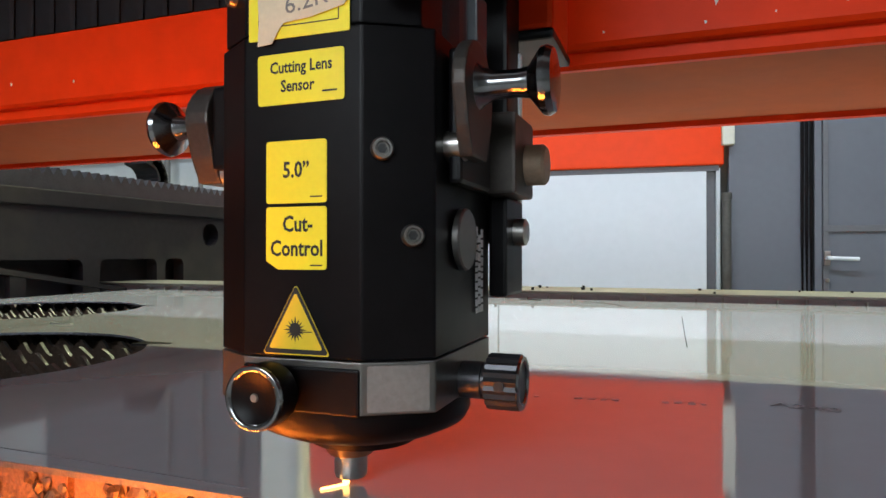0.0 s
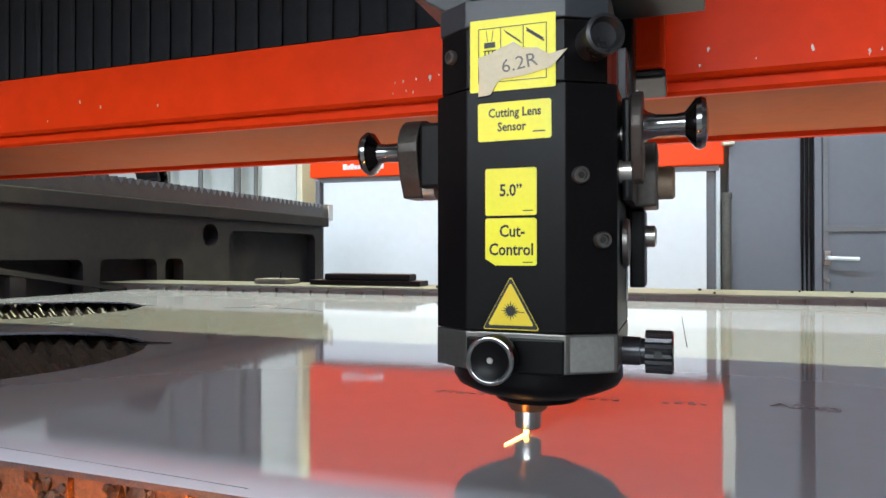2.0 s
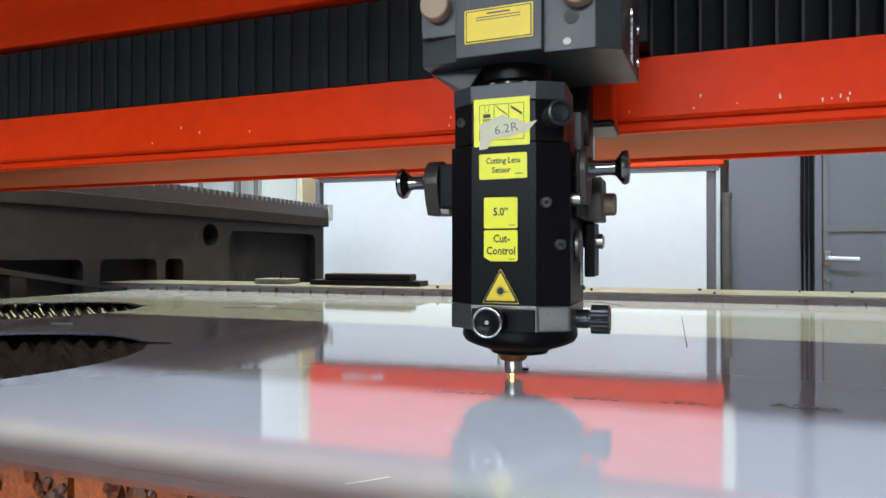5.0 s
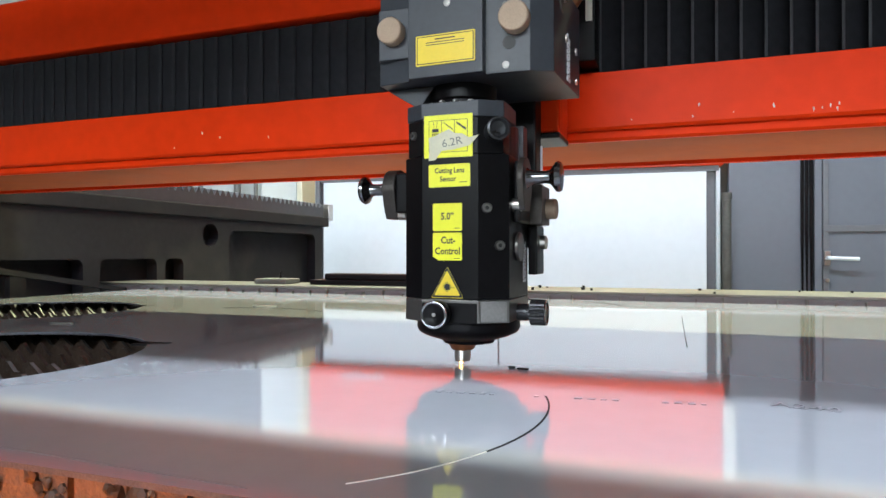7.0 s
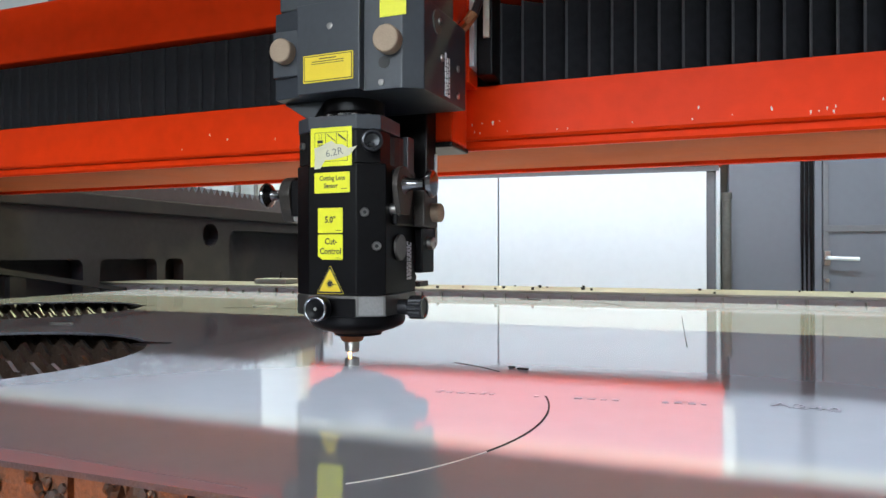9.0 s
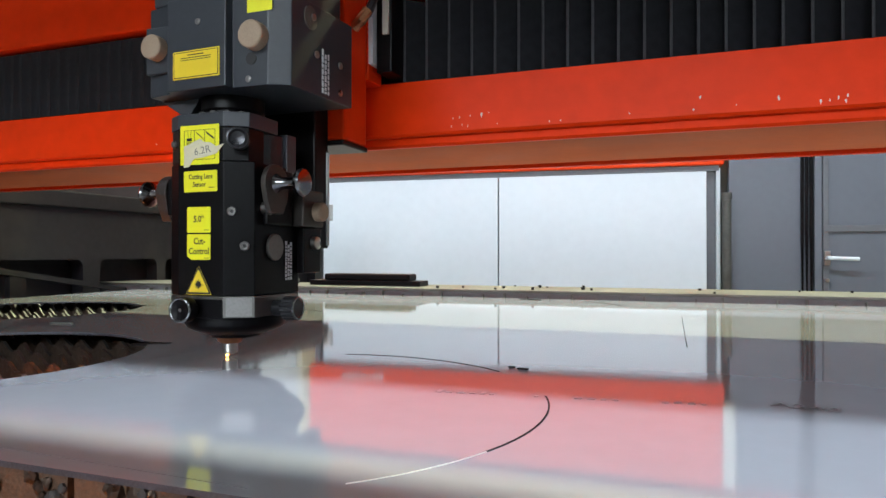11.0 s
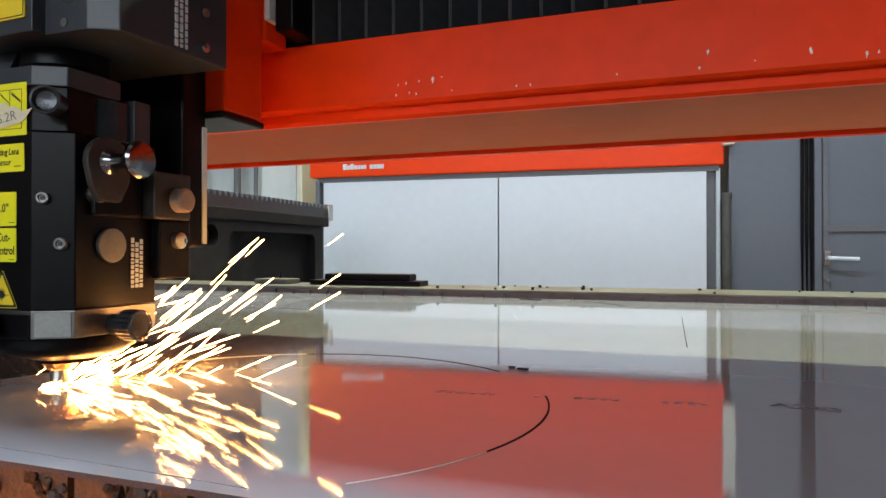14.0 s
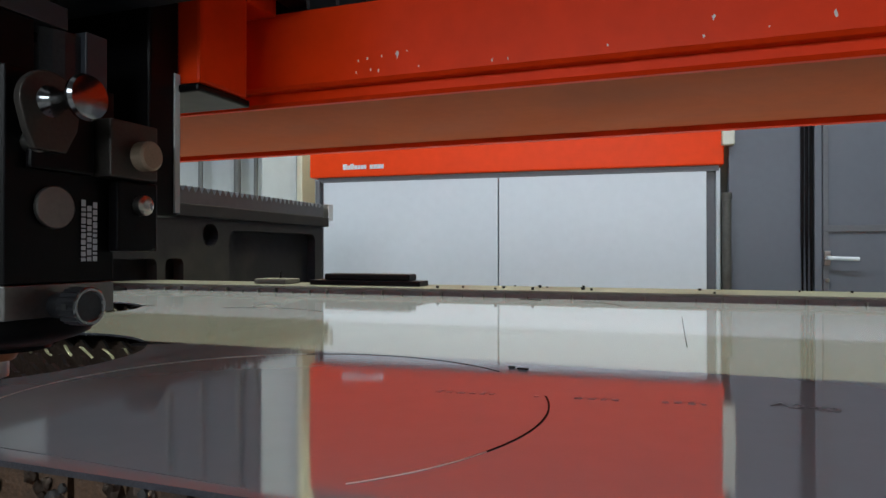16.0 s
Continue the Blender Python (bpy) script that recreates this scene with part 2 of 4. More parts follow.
structure("wall_south", box(1.9, 7, -5.1, -5, 1.2, 2.5), HALLP, "grey painted workshop wall", "wall")
# unseen window, added to house the front fill light
win = thing("fill_window_1", "unseen grey-framed window, added for front fill light", "window", kind="structure")
for k in range(5):
    part("mullion", box(-2.5 + k * 1.09, -2.46 + k * 1.09, -5.08, -5.02, 1.2, 2.5), GREY_FRAME, win)
for k in range(4):
    part("pane", box(-2.455 + k * 1.09, -1.415 + k * 1.09, -5.055, -5.05, 1.2, 2.5), FILL_PANE, win, "glowing pane of the added window")
structure("wall_south", box(-7, 7, -5.1, -5, 2.5, 4.0), HALLP, "grey painted workshop wall", "wall")
structure("wall_north", box(-7, 7, 4.6, 4.7, FLOOR_Z, 4.0), WALLP, "pale painted wall behind the machine", "wall")

structure("wall_cladding", box(-5.6, -2.72, 4.53, 4.598, 0.94, 3.2, 0.004), DOORP, "dark grey cladding high on the rear wall", "wall")

for lx, ly, sx, sy in ((-0.4, 3.45, 4.6, 0.12), (-0.4, 0.2, 5.0, 0.22), (-3.6, 0.6, 0.3, 3.0), (3.4, 1.6, 0.3, 2.6)):
    lamp = thing("ceiling_lamp", "long white fluorescent lamp under the ceiling", "lamp", "ceiling lamps", at=T(lx, ly, 3.78))
    part("housing", box(-sx / 2 - 0.03, sx / 2 + 0.03, -sy / 2 - 0.03, sy / 2 + 0.03, 0.03, 0.22, 0.01), WHITE_CAB, lamp)
    part("diffuser", box(-sx / 2, sx / 2, -sy / 2, sy / 2, 0.0, 0.028), TUBE, lamp, "glowing diffuser")
    # added wing, out of view, blocks this lamp's light towards the rear wall
    if ly > 3:
        part("light_shield", box(-sx / 2, sx / 2, sy / 2 + 0.02, sy / 2 + 0.026, -0.30, 0.029), WHITE_CAB, lamp, "unseen white wing, added to keep light off the rear wall")

# ---- resonator cabinet behind the machine ----
CAB = T(-1.895, 3.15, 0) @ Matrix.Rotation(radians(4.3), 4, "Z")
cabinet = thing("machine_cabinet", "machine cabinet with white doors and red fascia", "cabinet", at=CAB)
CW = 2.12
part("body", box(0.03, CW - 0.03, 0.02, 0.75, FLOOR_Z, 1.55, 0.006), GREY_FRAME, cabinet)
part("fascia", box(0, CW, -0.03, 0.76, 0.513, 1.2, 0.008), RED_CAB, cabinet, "bright red fascia panel")
part("top_rail", box(0.04, CW - 0.02, -0.012, 0.02, 0.487, 0.513), GREY_FRAME, cabinet)
part("door", box(0.075, 1.048, -0.012, 0.019, FLOOR_Z + 0.12, 0.486, 0.003), WHITE_CAB, cabinet, "white sheet-metal door")
part("door", box(1.055, CW - 0.075, -0.012, 0.019, FLOOR_Z + 0.12, 0.486, 0.003), WHITE_CAB, cabinet, "white sheet-metal door")
part("side_post", box(CW - 0.032, CW - 0.014, -0.008, 0.019, FLOOR_Z, 0.50, 0.003), WALLP, cabinet, "cream corner post")
part("side_post", box(0.03, 0.055, -0.02, 0.019, FLOOR_Z, 0.50, 0.003), GREY_FRAME, cabinet)
bx = 0.20
for w, h in ((0.022, 0.03), (0.014, 0.022), (0.019, 0.03), (0.017, 0.022), (0.014, 0.022), (0.017, 0.022), (0.011, 0.022), (0.014, 0.0), (0.017, 0.023), (0.017, 0.023), (0.017, 0.023), (0.017, 0.023)):
    if h:
        part("nameplate_bar", box(bx, bx + w, -0.034, -0.0295, 0.552, 0.552 + h), WHITE_CAB, cabinet, "white marking on the red fascia")
    bx += w + 0.0035

# ---- grey wall and door beside the cabinet ----
WALL_M = T(0.262, 3.30, 0) @ Matrix.Rotation(radians(4.3), 4, "Z")


def placed(bm, m):
    bm.transform(m)
    return bm


structure("wall_panel", placed(box(-0.02, 0.328, 0.0, 0.06, FLOOR_Z, 2.6, 0.004), WALL_M), DOORP, "dark grey sheet-metal partition beside the door", "wall")
structure("trim", placed(box(0.334, 0.363, -0.02, 0.06, FLOOR_Z, 2.6, 0.003), WALL_M), DOORP, "dark grey door post", "trim")
DOOR_M = WALL_M @ T(-0.062, 0, 0)
structure("wall_panel", placed(box(-0.036, 0.06, 0.30, 0.34, FLOOR_Z, 2.6), WALL_M), DOORP, "dark grey filler panel behind the cabinet", "wall")
conduit = thing("conduit", "pair of dark cables running up the partition", "cable", at=DOOR_M)
for k in range(3):
    part("cable", tube([(0.385 - k * 0.018, -0.014, FLOOR_Z), (0.383 - k * 0.018, -0.013, 0.2), (0.388 - k * 0.018, -0.014, 2.5)], 0.007), ANODISED, conduit)
door = thing("door_1", "closed dark grey metal door with lever handle", "door", kind="structure", at=DOOR_M)
part("leaf", box(0.43, 1.345, 0.0, 0.05, FLOOR_Z, 1.15, 0.004), DOORP, door)
part("upper_rail", box(0.432, 1.325, -0.012, -0.0005, 0.195, 0.225, 0.003), GREY_FRAME, door)
part("stile", box(0.432, 0.455, -0.012, -0.0005, 0.2255, 1.1, 0.003), GREY_FRAME, door)
part("stile", box(0.432, 0.455, -0.012, -0.0005, -0.9, 0.1945, 0.003), GREY_FRAME, door)
hd = bmesh.new()
box(0.434, 0.458, -0.026, -0.012, 0.045, 0.11, 0.003, bm=hd)
part("escutcheon", hd, STEEL, door, "steel handle plate")
part("lever", tube([(0.445, -0.02, 0.078), (0.445, -0.05, 0.078), (0.465, -0.055, 0.077), (0.562, -0.055, 0.074)], 0.0085), WHITE_CAB, door, "bright pale lever handle")
part("lock", lathe([(0.009, 0), (0.009, 0.01), (0.004, 0.011)], T(0.447, -0.012, -0.022) @ ALONG_MY), STEEL, door)
structure("wall_lintel", placed(box(0.368, 1.283, 0.0, 0.06, 1.16, 2.6), WALL_M), DOORP, "dark grey panel above the door", "wall")
structure("wall_panel", placed(box(1.288, 3.2, 0.0, 0.06, FLOOR_Z, 2.6), WALL_M), DOORP, "dark grey sheet-metal partition", "wall")
pipe = thing("pipe", "dusty vertical pipe with flat cap beside the cabinet", "pipe", at=WALL_M)
part("tube", lathe([(0.02, FLOOR_Z), (0.02, 0.345)], T(-0.034, -0.03, 0)), RAILM, pipe)
part("cap", lathe([(0.023, 0.3455), (0.023, 0.375), (0.02, 0.38)], T(-0.034, -0.03, 0)), RAILM, pipe)
jb = thing("junction_box", "tall narrow cream junction box on the partition", "box", at=WALL_M)
part("body", box(-0.055, 0.0, -0.05, -0.001, 0.60, 1.0, 0.006), CREAM, jb)

# ---- things behind the side frame ----
column = thing("pillar", "white painted pillar behind the machine", "pillar", at=T(-2.52, 3.9, 0))
part("shaft", box(-0.17, 0.11, -0.1, 0.12, FLOOR_Z, 2.6, 0.01), WALLP, column)
part("duct", box(0.125, 0.17, -0.12, 0.05, FLOOR_Z, 2.6, 0.01), CREAM, column)
for px, w in ((-3.02, 0.05), (-3.2, 0.035), (-3.38, 0.06), (-3.75, 0.04), (-4.1, 0.05)):
    p = thing("wall_pipe", "grey vertical pipe on the rear wall", "pipe", "wall pipes", at=T(px, 4.45, 0))
    part("tube", lathe([(w / 2, FLOOR_Z), (w / 2, 2.8)], seg=14), GREY_FRAME, p)
chain = thing("energy_chain", "dark plastic cable chain curving over the side frame", "cable chain")
for k in range(26):
    if k < 16:
        yy, zz, an = 0.80 + 0.058 * k, 0.286, 0
    else:
        b = (k - 16) / 9 * math.pi * 0.9
        yy, zz, an = 0.80 + 0.058 * 16 + 0.066 * math.sin(b), 0.352 - 0.066 * math.cos(b), b
    part("link", box(-0.05, 0.05, -0.027, 0.027, -0.022, 0.022, 0.006, m=T(-1.72, yy, zz) @ Matrix.Rotation(an, 4, "X")), BELLOWS, chain)

# ---- side frame with rack ----
FX = -1.5
frame_th = thing("side_frame", "grey cast side frame of the machine with gear rack", "machine frame")


def pocketed(outer, pockets, x0, x1):
    """A plate in the y-z plane with rounded openings through it."""
    bm = bmesh.new()
    edges = []
    loops = [outer]
    for y0, y1, z0, z1, r_ in pockets:
        lp = []
        for cy, cz, a0 in ((y1 - r_, z1 - r_, 0), (y0 + r_, z1 - r_, 90), (y0 + r_, z0 + r_, 180), (y1 - r_, z0 + r_, 270)):
            lp += [(cy + r_ * math.cos(radians(a0 + k * 18)), cz + r_ * math.sin(radians(a0 + k * 18))) for k in range(6)]
        loops.append(lp)
    for lp in loops:
        vs = [bm.verts.new((x1, y, z)) for y, z in lp]
        edges += [bm.edges.new((vs[i], vs[(i + 1) % len(vs)])) for i in range(len(vs))]
    bmesh.ops.triangle_fill(bm, edges=edges, use_beauty=True, use_dissolve=False)
    low = bmesh.ops.extrude_face_region(bm, geom=list(bm.faces))
    bmesh.ops.translate(bm, verts=[g for g in low["geom"] if isinstance(g, bmesh.types.BMVert)], vec=(x0 - x1, 0, 0))
    return bm


web = pocketed([(-0.5, -0.6), (2.58, -0.6), (2.58, 0.219), (-0.5, 0.219)],
               [(0.95, 1.32, -0.4, 0.083, 0.02), (1.375, 1.585, -0.4, 0.083, 0.02), (1.62, 1.70, -0.4, 0.083, 0.02), (1.93, 2.52, -0.4, 0.182, 0.03), (1.79, 1.87, 0.122, 0.202, 0.0399)], FX - 0.04, FX)
part("web", web, CASTING, frame_th)
part("back_plate", box(FX - 0.12, FX - 0.06, -0.5, 2.6, -0.6, 0.22), CASTING, frame_th)
part("flange", box(FX - 0.14, FX + 0.012, -0.5, 2.62, 0.2195, 0.262, 0.004), CASTING, frame_th)
part("foot_rail", box(FX - 0.05, FX + 0.02, -0.5, 2.6, -0.66, -0.6), CASTING, frame_th)
rk = bmesh.new()
pitch = 0.031
outline = [(-0.5, 0.2625)]
yk = -0.5
while yk < 2.6:
    outline += [(yk, 0.302), (yk + pitch * 0.38, 0.322), (yk + pitch * 0.55, 0.322), (yk + pitch * 0.93, 0.302)]
    yk += pitch
outline += [(yk, 0.2625)]
prism(outline, FX - 0.05, FX - 0.005, bm=rk, axis="x")
part("rack", rk, RACK_STEEL, frame_th, "toothed steel rack")
part("chain_tray", box(FX - 0.30, FX - 0.141, 0.70, 2.3, 0.245, 0.262, 0.002), CASTING, frame_th)
part("end_stop", box(FX - 0.06, FX, 2.64, 2.68, 0.25, 0.325, 0.003), STEEL, frame_th)
brace = thing("guard_strip", "dark sloping guard strip beside the sheet", "guard")
part("strip", prism([(0.6, 0.145), (1.46, -0.004), (1.46, -0.016), (0.6, 0.129)], -1.47, -1.45, axis="x"), CASTING, brace)
part("leg", box(-1.468, -1.452, 1.08, 1.12, -0.2, 0.045), CASTING, brace)
part("leg", box(-1.468, -1.452, 0.7, 0.74, -0.2, 0.105), CASTING, brace)

# ---- table: bed, rear rail, slats ----
bed = thing("machine_bed", "dark steel bed under the cutting table", "machine bed")
part("tray", box(-1.44, 1.6, 0.06, 1.6, -0.75, -0.70), BEDM, bed)
part("wall", box(-1.47, -1.44, 0.03, 1.63, -0.94, -0.06), BEDM, bed)
part("wall", box(-1.44, 1.6, 1.6, 1.63, -0.94, -0.06), BEDM, bed)
part("wall", box(-1.44, 1.6, 0.03, 0.06, -0.94, -0.12), BEDM, bed)
rail = thing("rear_rail", "dusty steel rail along the rear of the table", "rail")
part("bar", box(-1.62, 1.6, 1.42, 1.60, -0.055, 0.011, 0.002), GREY_FRAME, rail)
part("top_plate", box(-1.62, 1.6, 1.416, 1.602, 0.0112, 0.017, 0.001), RAILM, rail)
for k in range(60):
    part("slat_notch", box(-1.36 + k * 0.05, -1.356 + k * 0.05, 1.408, 1.4195, -0.004, 0.004 + 0.003 * ((k * 7) % 3)), RAILM, rail)
pad = thing("wooden_shim", "small dusty olive wooden block on the rear rail", "block", at=T(-1.02, 1.515, 0.0171))
part("block", box(-0.05, 0.05, -0.035, 0.035, 0, 0.014, 0.003), RAILM, pad)
part("pin", lathe([(0.004, 0.0142), (0.0045, 0.022), (0.0025, 0.024), (0.002, 0.032)], T(0.004, 0.012, 0), 10), ANODISED, pad, "small black pin")
rrng = random.Random(31)
for k in range(26):
    c = thing("metal_crumb", "tiny dark crumb of metal on the rear rail", "crumb", "crumbs on the rail", at=T(rrng.uniform(-0.55, 1.25), rrng.uniform(1.425, 1.58), 0.0172) @ Matrix.Rotation(rrng.uniform(0, 3), 4, "Z"))
    h_ = rrng.uniform(0.003, 0.007)
    part("crumb", prism([(-h_ * 0.6, -h_ * 0.4), (h_ * 0.5, -h_ * 0.5), (h_ * 0.7, h_ * 0.3), (-h_ * 0.2, h_ * 0.6)], 0, h_, h_ * 0.15), KERF, c)
bp_ = thing("black_bar", "flat black steel bar lying on the rear rail", "bar", at=T(-0.75, 1.515, 0.0171))
part("plate", box(-0.15, 0.16, -0.03, 0.03, 0, 0.013, 0.002), ANODISED, bp_)
part("cover", box(-0.11, 0.13, -0.026, 0.026, 0.0131, 0.03, 0.005), ANODISED, bp_)

grid = thing("slat_grid", "rusty sawtooth support slats of the cutting table", "slats")
TP = 0.033
slat_me = []
for kind in range(3):
    rng = random.Random(kind)
    bm = bmesh.new()
    top = []
    x = -1.43
    while x < 0.9:
        j = rng.uniform(-0.003, 0.003)
        top += [(x, -0.0245 + rng.uniform(-0.002, 0.002)), (x + TP * 0.2 + j, -0.0205 + rng.uniform(-0.002, 0.001)), (x + TP * 0.43 + j, -0.0115 + rng.uniform(-0.002, 0.001)),
                (x + TP * 0.53 + j, -0.0118 + rng.uniform(-0.002, 0.001)), (x + TP * 0.8, -0.021 + rng.uniform(-0.002, 0.002))]
        x += TP
    prism([(-1.43, -0.11)] + top + [(x, -0.03), (x, -0.11)], -0.0022, 0.0022, bm=bm, axis="y")
    me = mesh_from(bm, "slat", RUST)
    me.materials.append(SLAT_EDGE)
    for p in me.polygons:
        if p.normal.z > 0.2:
            p.material_index = 1
    slat_me.append(me)
for k in range(22):
    ob = new("slat", slat_me[k % 3])
    ob.parent = grid
    ob.location = (((k * 37) % 29) * 0.001, 0.276 + k * 0.052, 0)

# scorched front plates under the sheet's edge, with frozen dross on them
drng = random.Random(4)
px_ = -1.3
while px_ < 0.5:
    w_ = drng.uniform(0.030, 0.052)
    steps = 5
    top = [(px_ + w_ * i / steps, -0.0042 - drng.uniform(0.0, 0.003)) for i in range(steps + 1)]
    part("front_plate", prism([(px_, -0.10)] + top + [(px_ + w_, -0.10)], 0.2325, 0.2365 + drng.uniform(0, 0.002), axis="y"), SCORCH, grid, "scorched rusty plate under the sheet edge")
    px_ += w_ + drng.uniform(0.0015, 0.005)
for k in range(46):
    bm = bmesh.new()
    bmesh.ops.create_icosphere(bm, subdivisions=2, radius=1.0)
    size = drng.uniform(0.5, 1.25)
    for v in bm.verts:
        n_ = noise.noise(v.co * 1.9 + Vector((k * 3.1, 0, 0)))
        v.co = v.co * (1 + 0.6 * n_)
        v.co = Vector((v.co.x * 0.0042, v.co.y * 0.0024, v.co.z * 0.0046)) * size
    bm.transform(T(drng.choice((-0.345, -0.29, -0.235, -0.18)) + drng.gauss(0, 0.010), 0.2315, -0.008 - abs(drng.gauss(0, 0.013))))
    part("dross_lump", bm, SLAT_EDGE if k % 3 == 0 else RUST, grid, "frozen dross lump on a plate", True)

# ---- stainless sheet with the holes already cut ----
HOLES = [(-0.680, 0.430), (-1.085, 0.835), (-1.09, 0.432)]


def sheet_mesh():
    bm = bmesh.new()
    loops = [[(-1.385, 0.2235), (1.25, 0.2235), (1.25, 1.405), (-1.385, 1.405)]]
    for cx, cy in HOLES:
        loops.append([(cx + 0.189 * math.cos(2 * math.pi * k / 96), cy + 0.189 * math.sin(2 * math.pi * k / 96)) for k in range(96)])
    edges = []
    for lp in loops:
        vs = [bm.verts.new((x, y, 0)) for x, y in lp]
        edges += [bm.edges.new((vs[i], vs[(i + 1) % len(vs)])) for i in range(len(vs))]
    bmesh.ops.triangle_fill(bm, edges=edges, use_beauty=True, use_dissolve=False)
    low = bmesh.ops.extrude_face_region(bm, geom=list(bm.faces))
    bmesh.ops.translate(bm, verts=[g for g in low["geom"] if isinstance(g, bmesh.types.BMVert)], vec=(0, 0, -0.003))
    return bm


def sheet_object():
    ob = part("steel_sheet", sheet_mesh(), SHEET)
    ob.data.materials.append(CUT_EDGE)
    # the sheet's side faces are darker than its top
    for p in ob.data.polygons:
        if abs(p.normal.z) < 0.5:
            p.material_index = 1
    return ob


sheet = tagged(sheet_object(), "bright stainless steel sheet with round cut-outs", "metal sheet")


def arc_strip(cx, cy, r, a0, a1, w, z0, z1, steps=6):
    bm = bmesh.new()
    ring = []
    for k in range(steps + 1):
        a = radians(a0 + (a1 - a0) * k / steps)
        c, s = math.cos(a), math.sin(a)
        ring.append([bm.verts.new((cx + rr * c, cy + rr * s, z)) for rr, z in ((r - w / 2, z0), (r + w / 2, z0), (r + w / 2, z1), (r - w / 2, z1))])
    for p, q in zip(ring, ring[1:]):
        for i in range(4):
            bm.faces.new((p[i], p[(i + 1) % 4], q[(i + 1) % 4], q[i]))
    bm.faces.new(ring[0])
    bm.faces.new(ring[-1][::-1])
    return bm


for cx, cy, a0, a1 in ((-0.675, 0.82, 55, 122), (-0.27, 1.20, 20, 60), (-0.675, 1.215, 60, 110)):
    cutline = thing("cut_line", "finished circular laser cut in the sheet", "cut line", "old cuts")
    part("kerf", arc_strip(cx, cy, 0.1885, a0, a1, 0.0032, -0.002, 0.0004, 16), KERF, cutline)
for cx, cy, ln in ((-0.558, 0.566, 0.034), (-0.965, 0.968, 0.03)):
    lead = thing("lead_in_cut", "short lead-in slit beside the cut-out", "cut line", "lead-in slits")
    part("slit", prism([(cx - 0.004, cy - 0.010), (cx + ln, cy + 0.007), (cx + ln, cy + 0.012), (cx - 0.004, cy + 0.010)], -0.002, 0.0005), KERF, lead)
for cx, cy, rz, ln in ((-0.817, 0.684, 8, 0.034), (-0.72, 1.03, 4, 0.045), (-0.122, 0.546, -12, 0.009), (-0.133, 0.552, 10, 0.006), (-0.29, 1.37, -20, 0.05)):
    sl = thing("metal_sliver", "thin metal sliver lying on the sheet", "offcut", "offcuts", at=T(cx, cy, 0.0004) @ Matrix.Rotation(radians(rz), 4, "Z"))
    part("strip", box(-ln / 2, ln / 2, -0.0018 - ln * 0.04, 0.0018 + ln * 0.04, 0, 0.0012, 0.0003), STEEL if cx < -0.2 and cy < 1.2 else KERF, sl)
scratch = thing("scratch", "fine dark scratch on the sheet", "scratch")
part("line", prism([(0.0125, 0.734), (0.0133, 0.734), (0.0115, 1.09), (0.0109, 1.09)], -0.0005, 0.0003), KERF, scratch)

edge_scratch = thing("edge_scratch", "long thin scratch beside the sheet's front edge", "scratch")
part("line", prism([(-0.43, 0.2405), (-0.30, 0.2372), (-0.20, 0.2330), (-0.17, 0.2316), (-0.20, 0.2333), (-0.30, 0.2376), (-0.43, 0.2408)], -0.0005, 0.0003), GREY_INK, edge_scratch)

# mill print on the sheet: what can be read in letters, the rest as bars
mill = thing("mill_print", "faint grey dotted mill print on the sheet", "print")
words("A240", 0.019, T(0.080, 0.474, 0.0003) @ Matrix.Rotation(radians(-8), 4, "Z"), GREY_INK, mill, bold=0.0, narrow=1.0)
mp_ = random.Random(5)
for x0, x1 in ((-0.008, 0.024), (-0.065, -0.028), (-0.092, -0.084), (-0.162, -0.112)):
    x = x0
    while x < x1 - 0.005:
        w = mp_.uniform(0.003, 0.0055)
        part("bar", box(x, x + w, 0.452 + 0.12 * (x + 0.05), 0.452 + 0.12 * (x + 0.05) + mp_.uniform(0.003, 0.008), -0.0005, 0.0003), GREY_INK, mill)
        x += w + 0.0035

# the cut that grows behind the nozzle: one short piece after another comes up to the surface
ANG = [(t, math.degrees(math.atan2(y - CENTRE[1], x - CENTRE[0])) % 360) for t, x, y in HEAD]
ANG = [(t, a - 360 if a > 270 else a) for t, a in ANG]
kerf = thing("fresh_cut", "fresh circular laser cut growing behind the nozzle", "cut line")
KERFS = []
for k in range(44):
    a0 = -47 + k * 6
    hit = next((t0 + (t1 - t0) * (a0 + 6 - b0) / (b1 - b0) for (t0, b0), (t1, b1) in zip(ANG, ANG[1:]) if b0 <= a0 + 6 < b1), None)
    if hit is None or hit > 15.4 or 18 < a0 < 46:
        continue
    w = 0.0004 if a0 < -28 else 0.0006 if a0 > 60 else 0.0012
    # the pale pieces paint in the white glint of light along the cut
    ob = part("kerf_piece", arc_strip(CENTRE[0], CENTRE[1], 0.1885, a0, a0 + 6.2, w, -0.002, 0.0004), CHIP_GLINT if a0 < -28 or a0 > 112 else KERF, kerf)
    KERFS.append((ob, min(15.9, max(hit + 1.6, 5.0 + 0.012 * k))))

# ---- gantry ----
gantry = thing("gantry", "red enamelled gantry beam with black bellows", "gantry")
GY = 0.194
prof = [(GY, 0.305), (GY, 0.243), (GY + 0.003, 0.240), (GY + 0.010, 0.2395), (GY + 0.0105, 0.2315), (GY + 0.0135, 0.2285), (GY + 0.019, 0.2285), (GY + 0.020, 0.242),
        (GY + 0.272, 0.242), (GY + 0.274, 0.232), (GY + 0.285, 0.232), (GY + 0.29, 0.24), (GY + 0.29, 0.50), (GY + 0.06, 0.50), (GY + 0.06, 0.305)]
part("beam", prism(prof, -1.46, 1.5, axis="x"), RED, gantry, "red enamel beam with chipped paint", smooth=True)
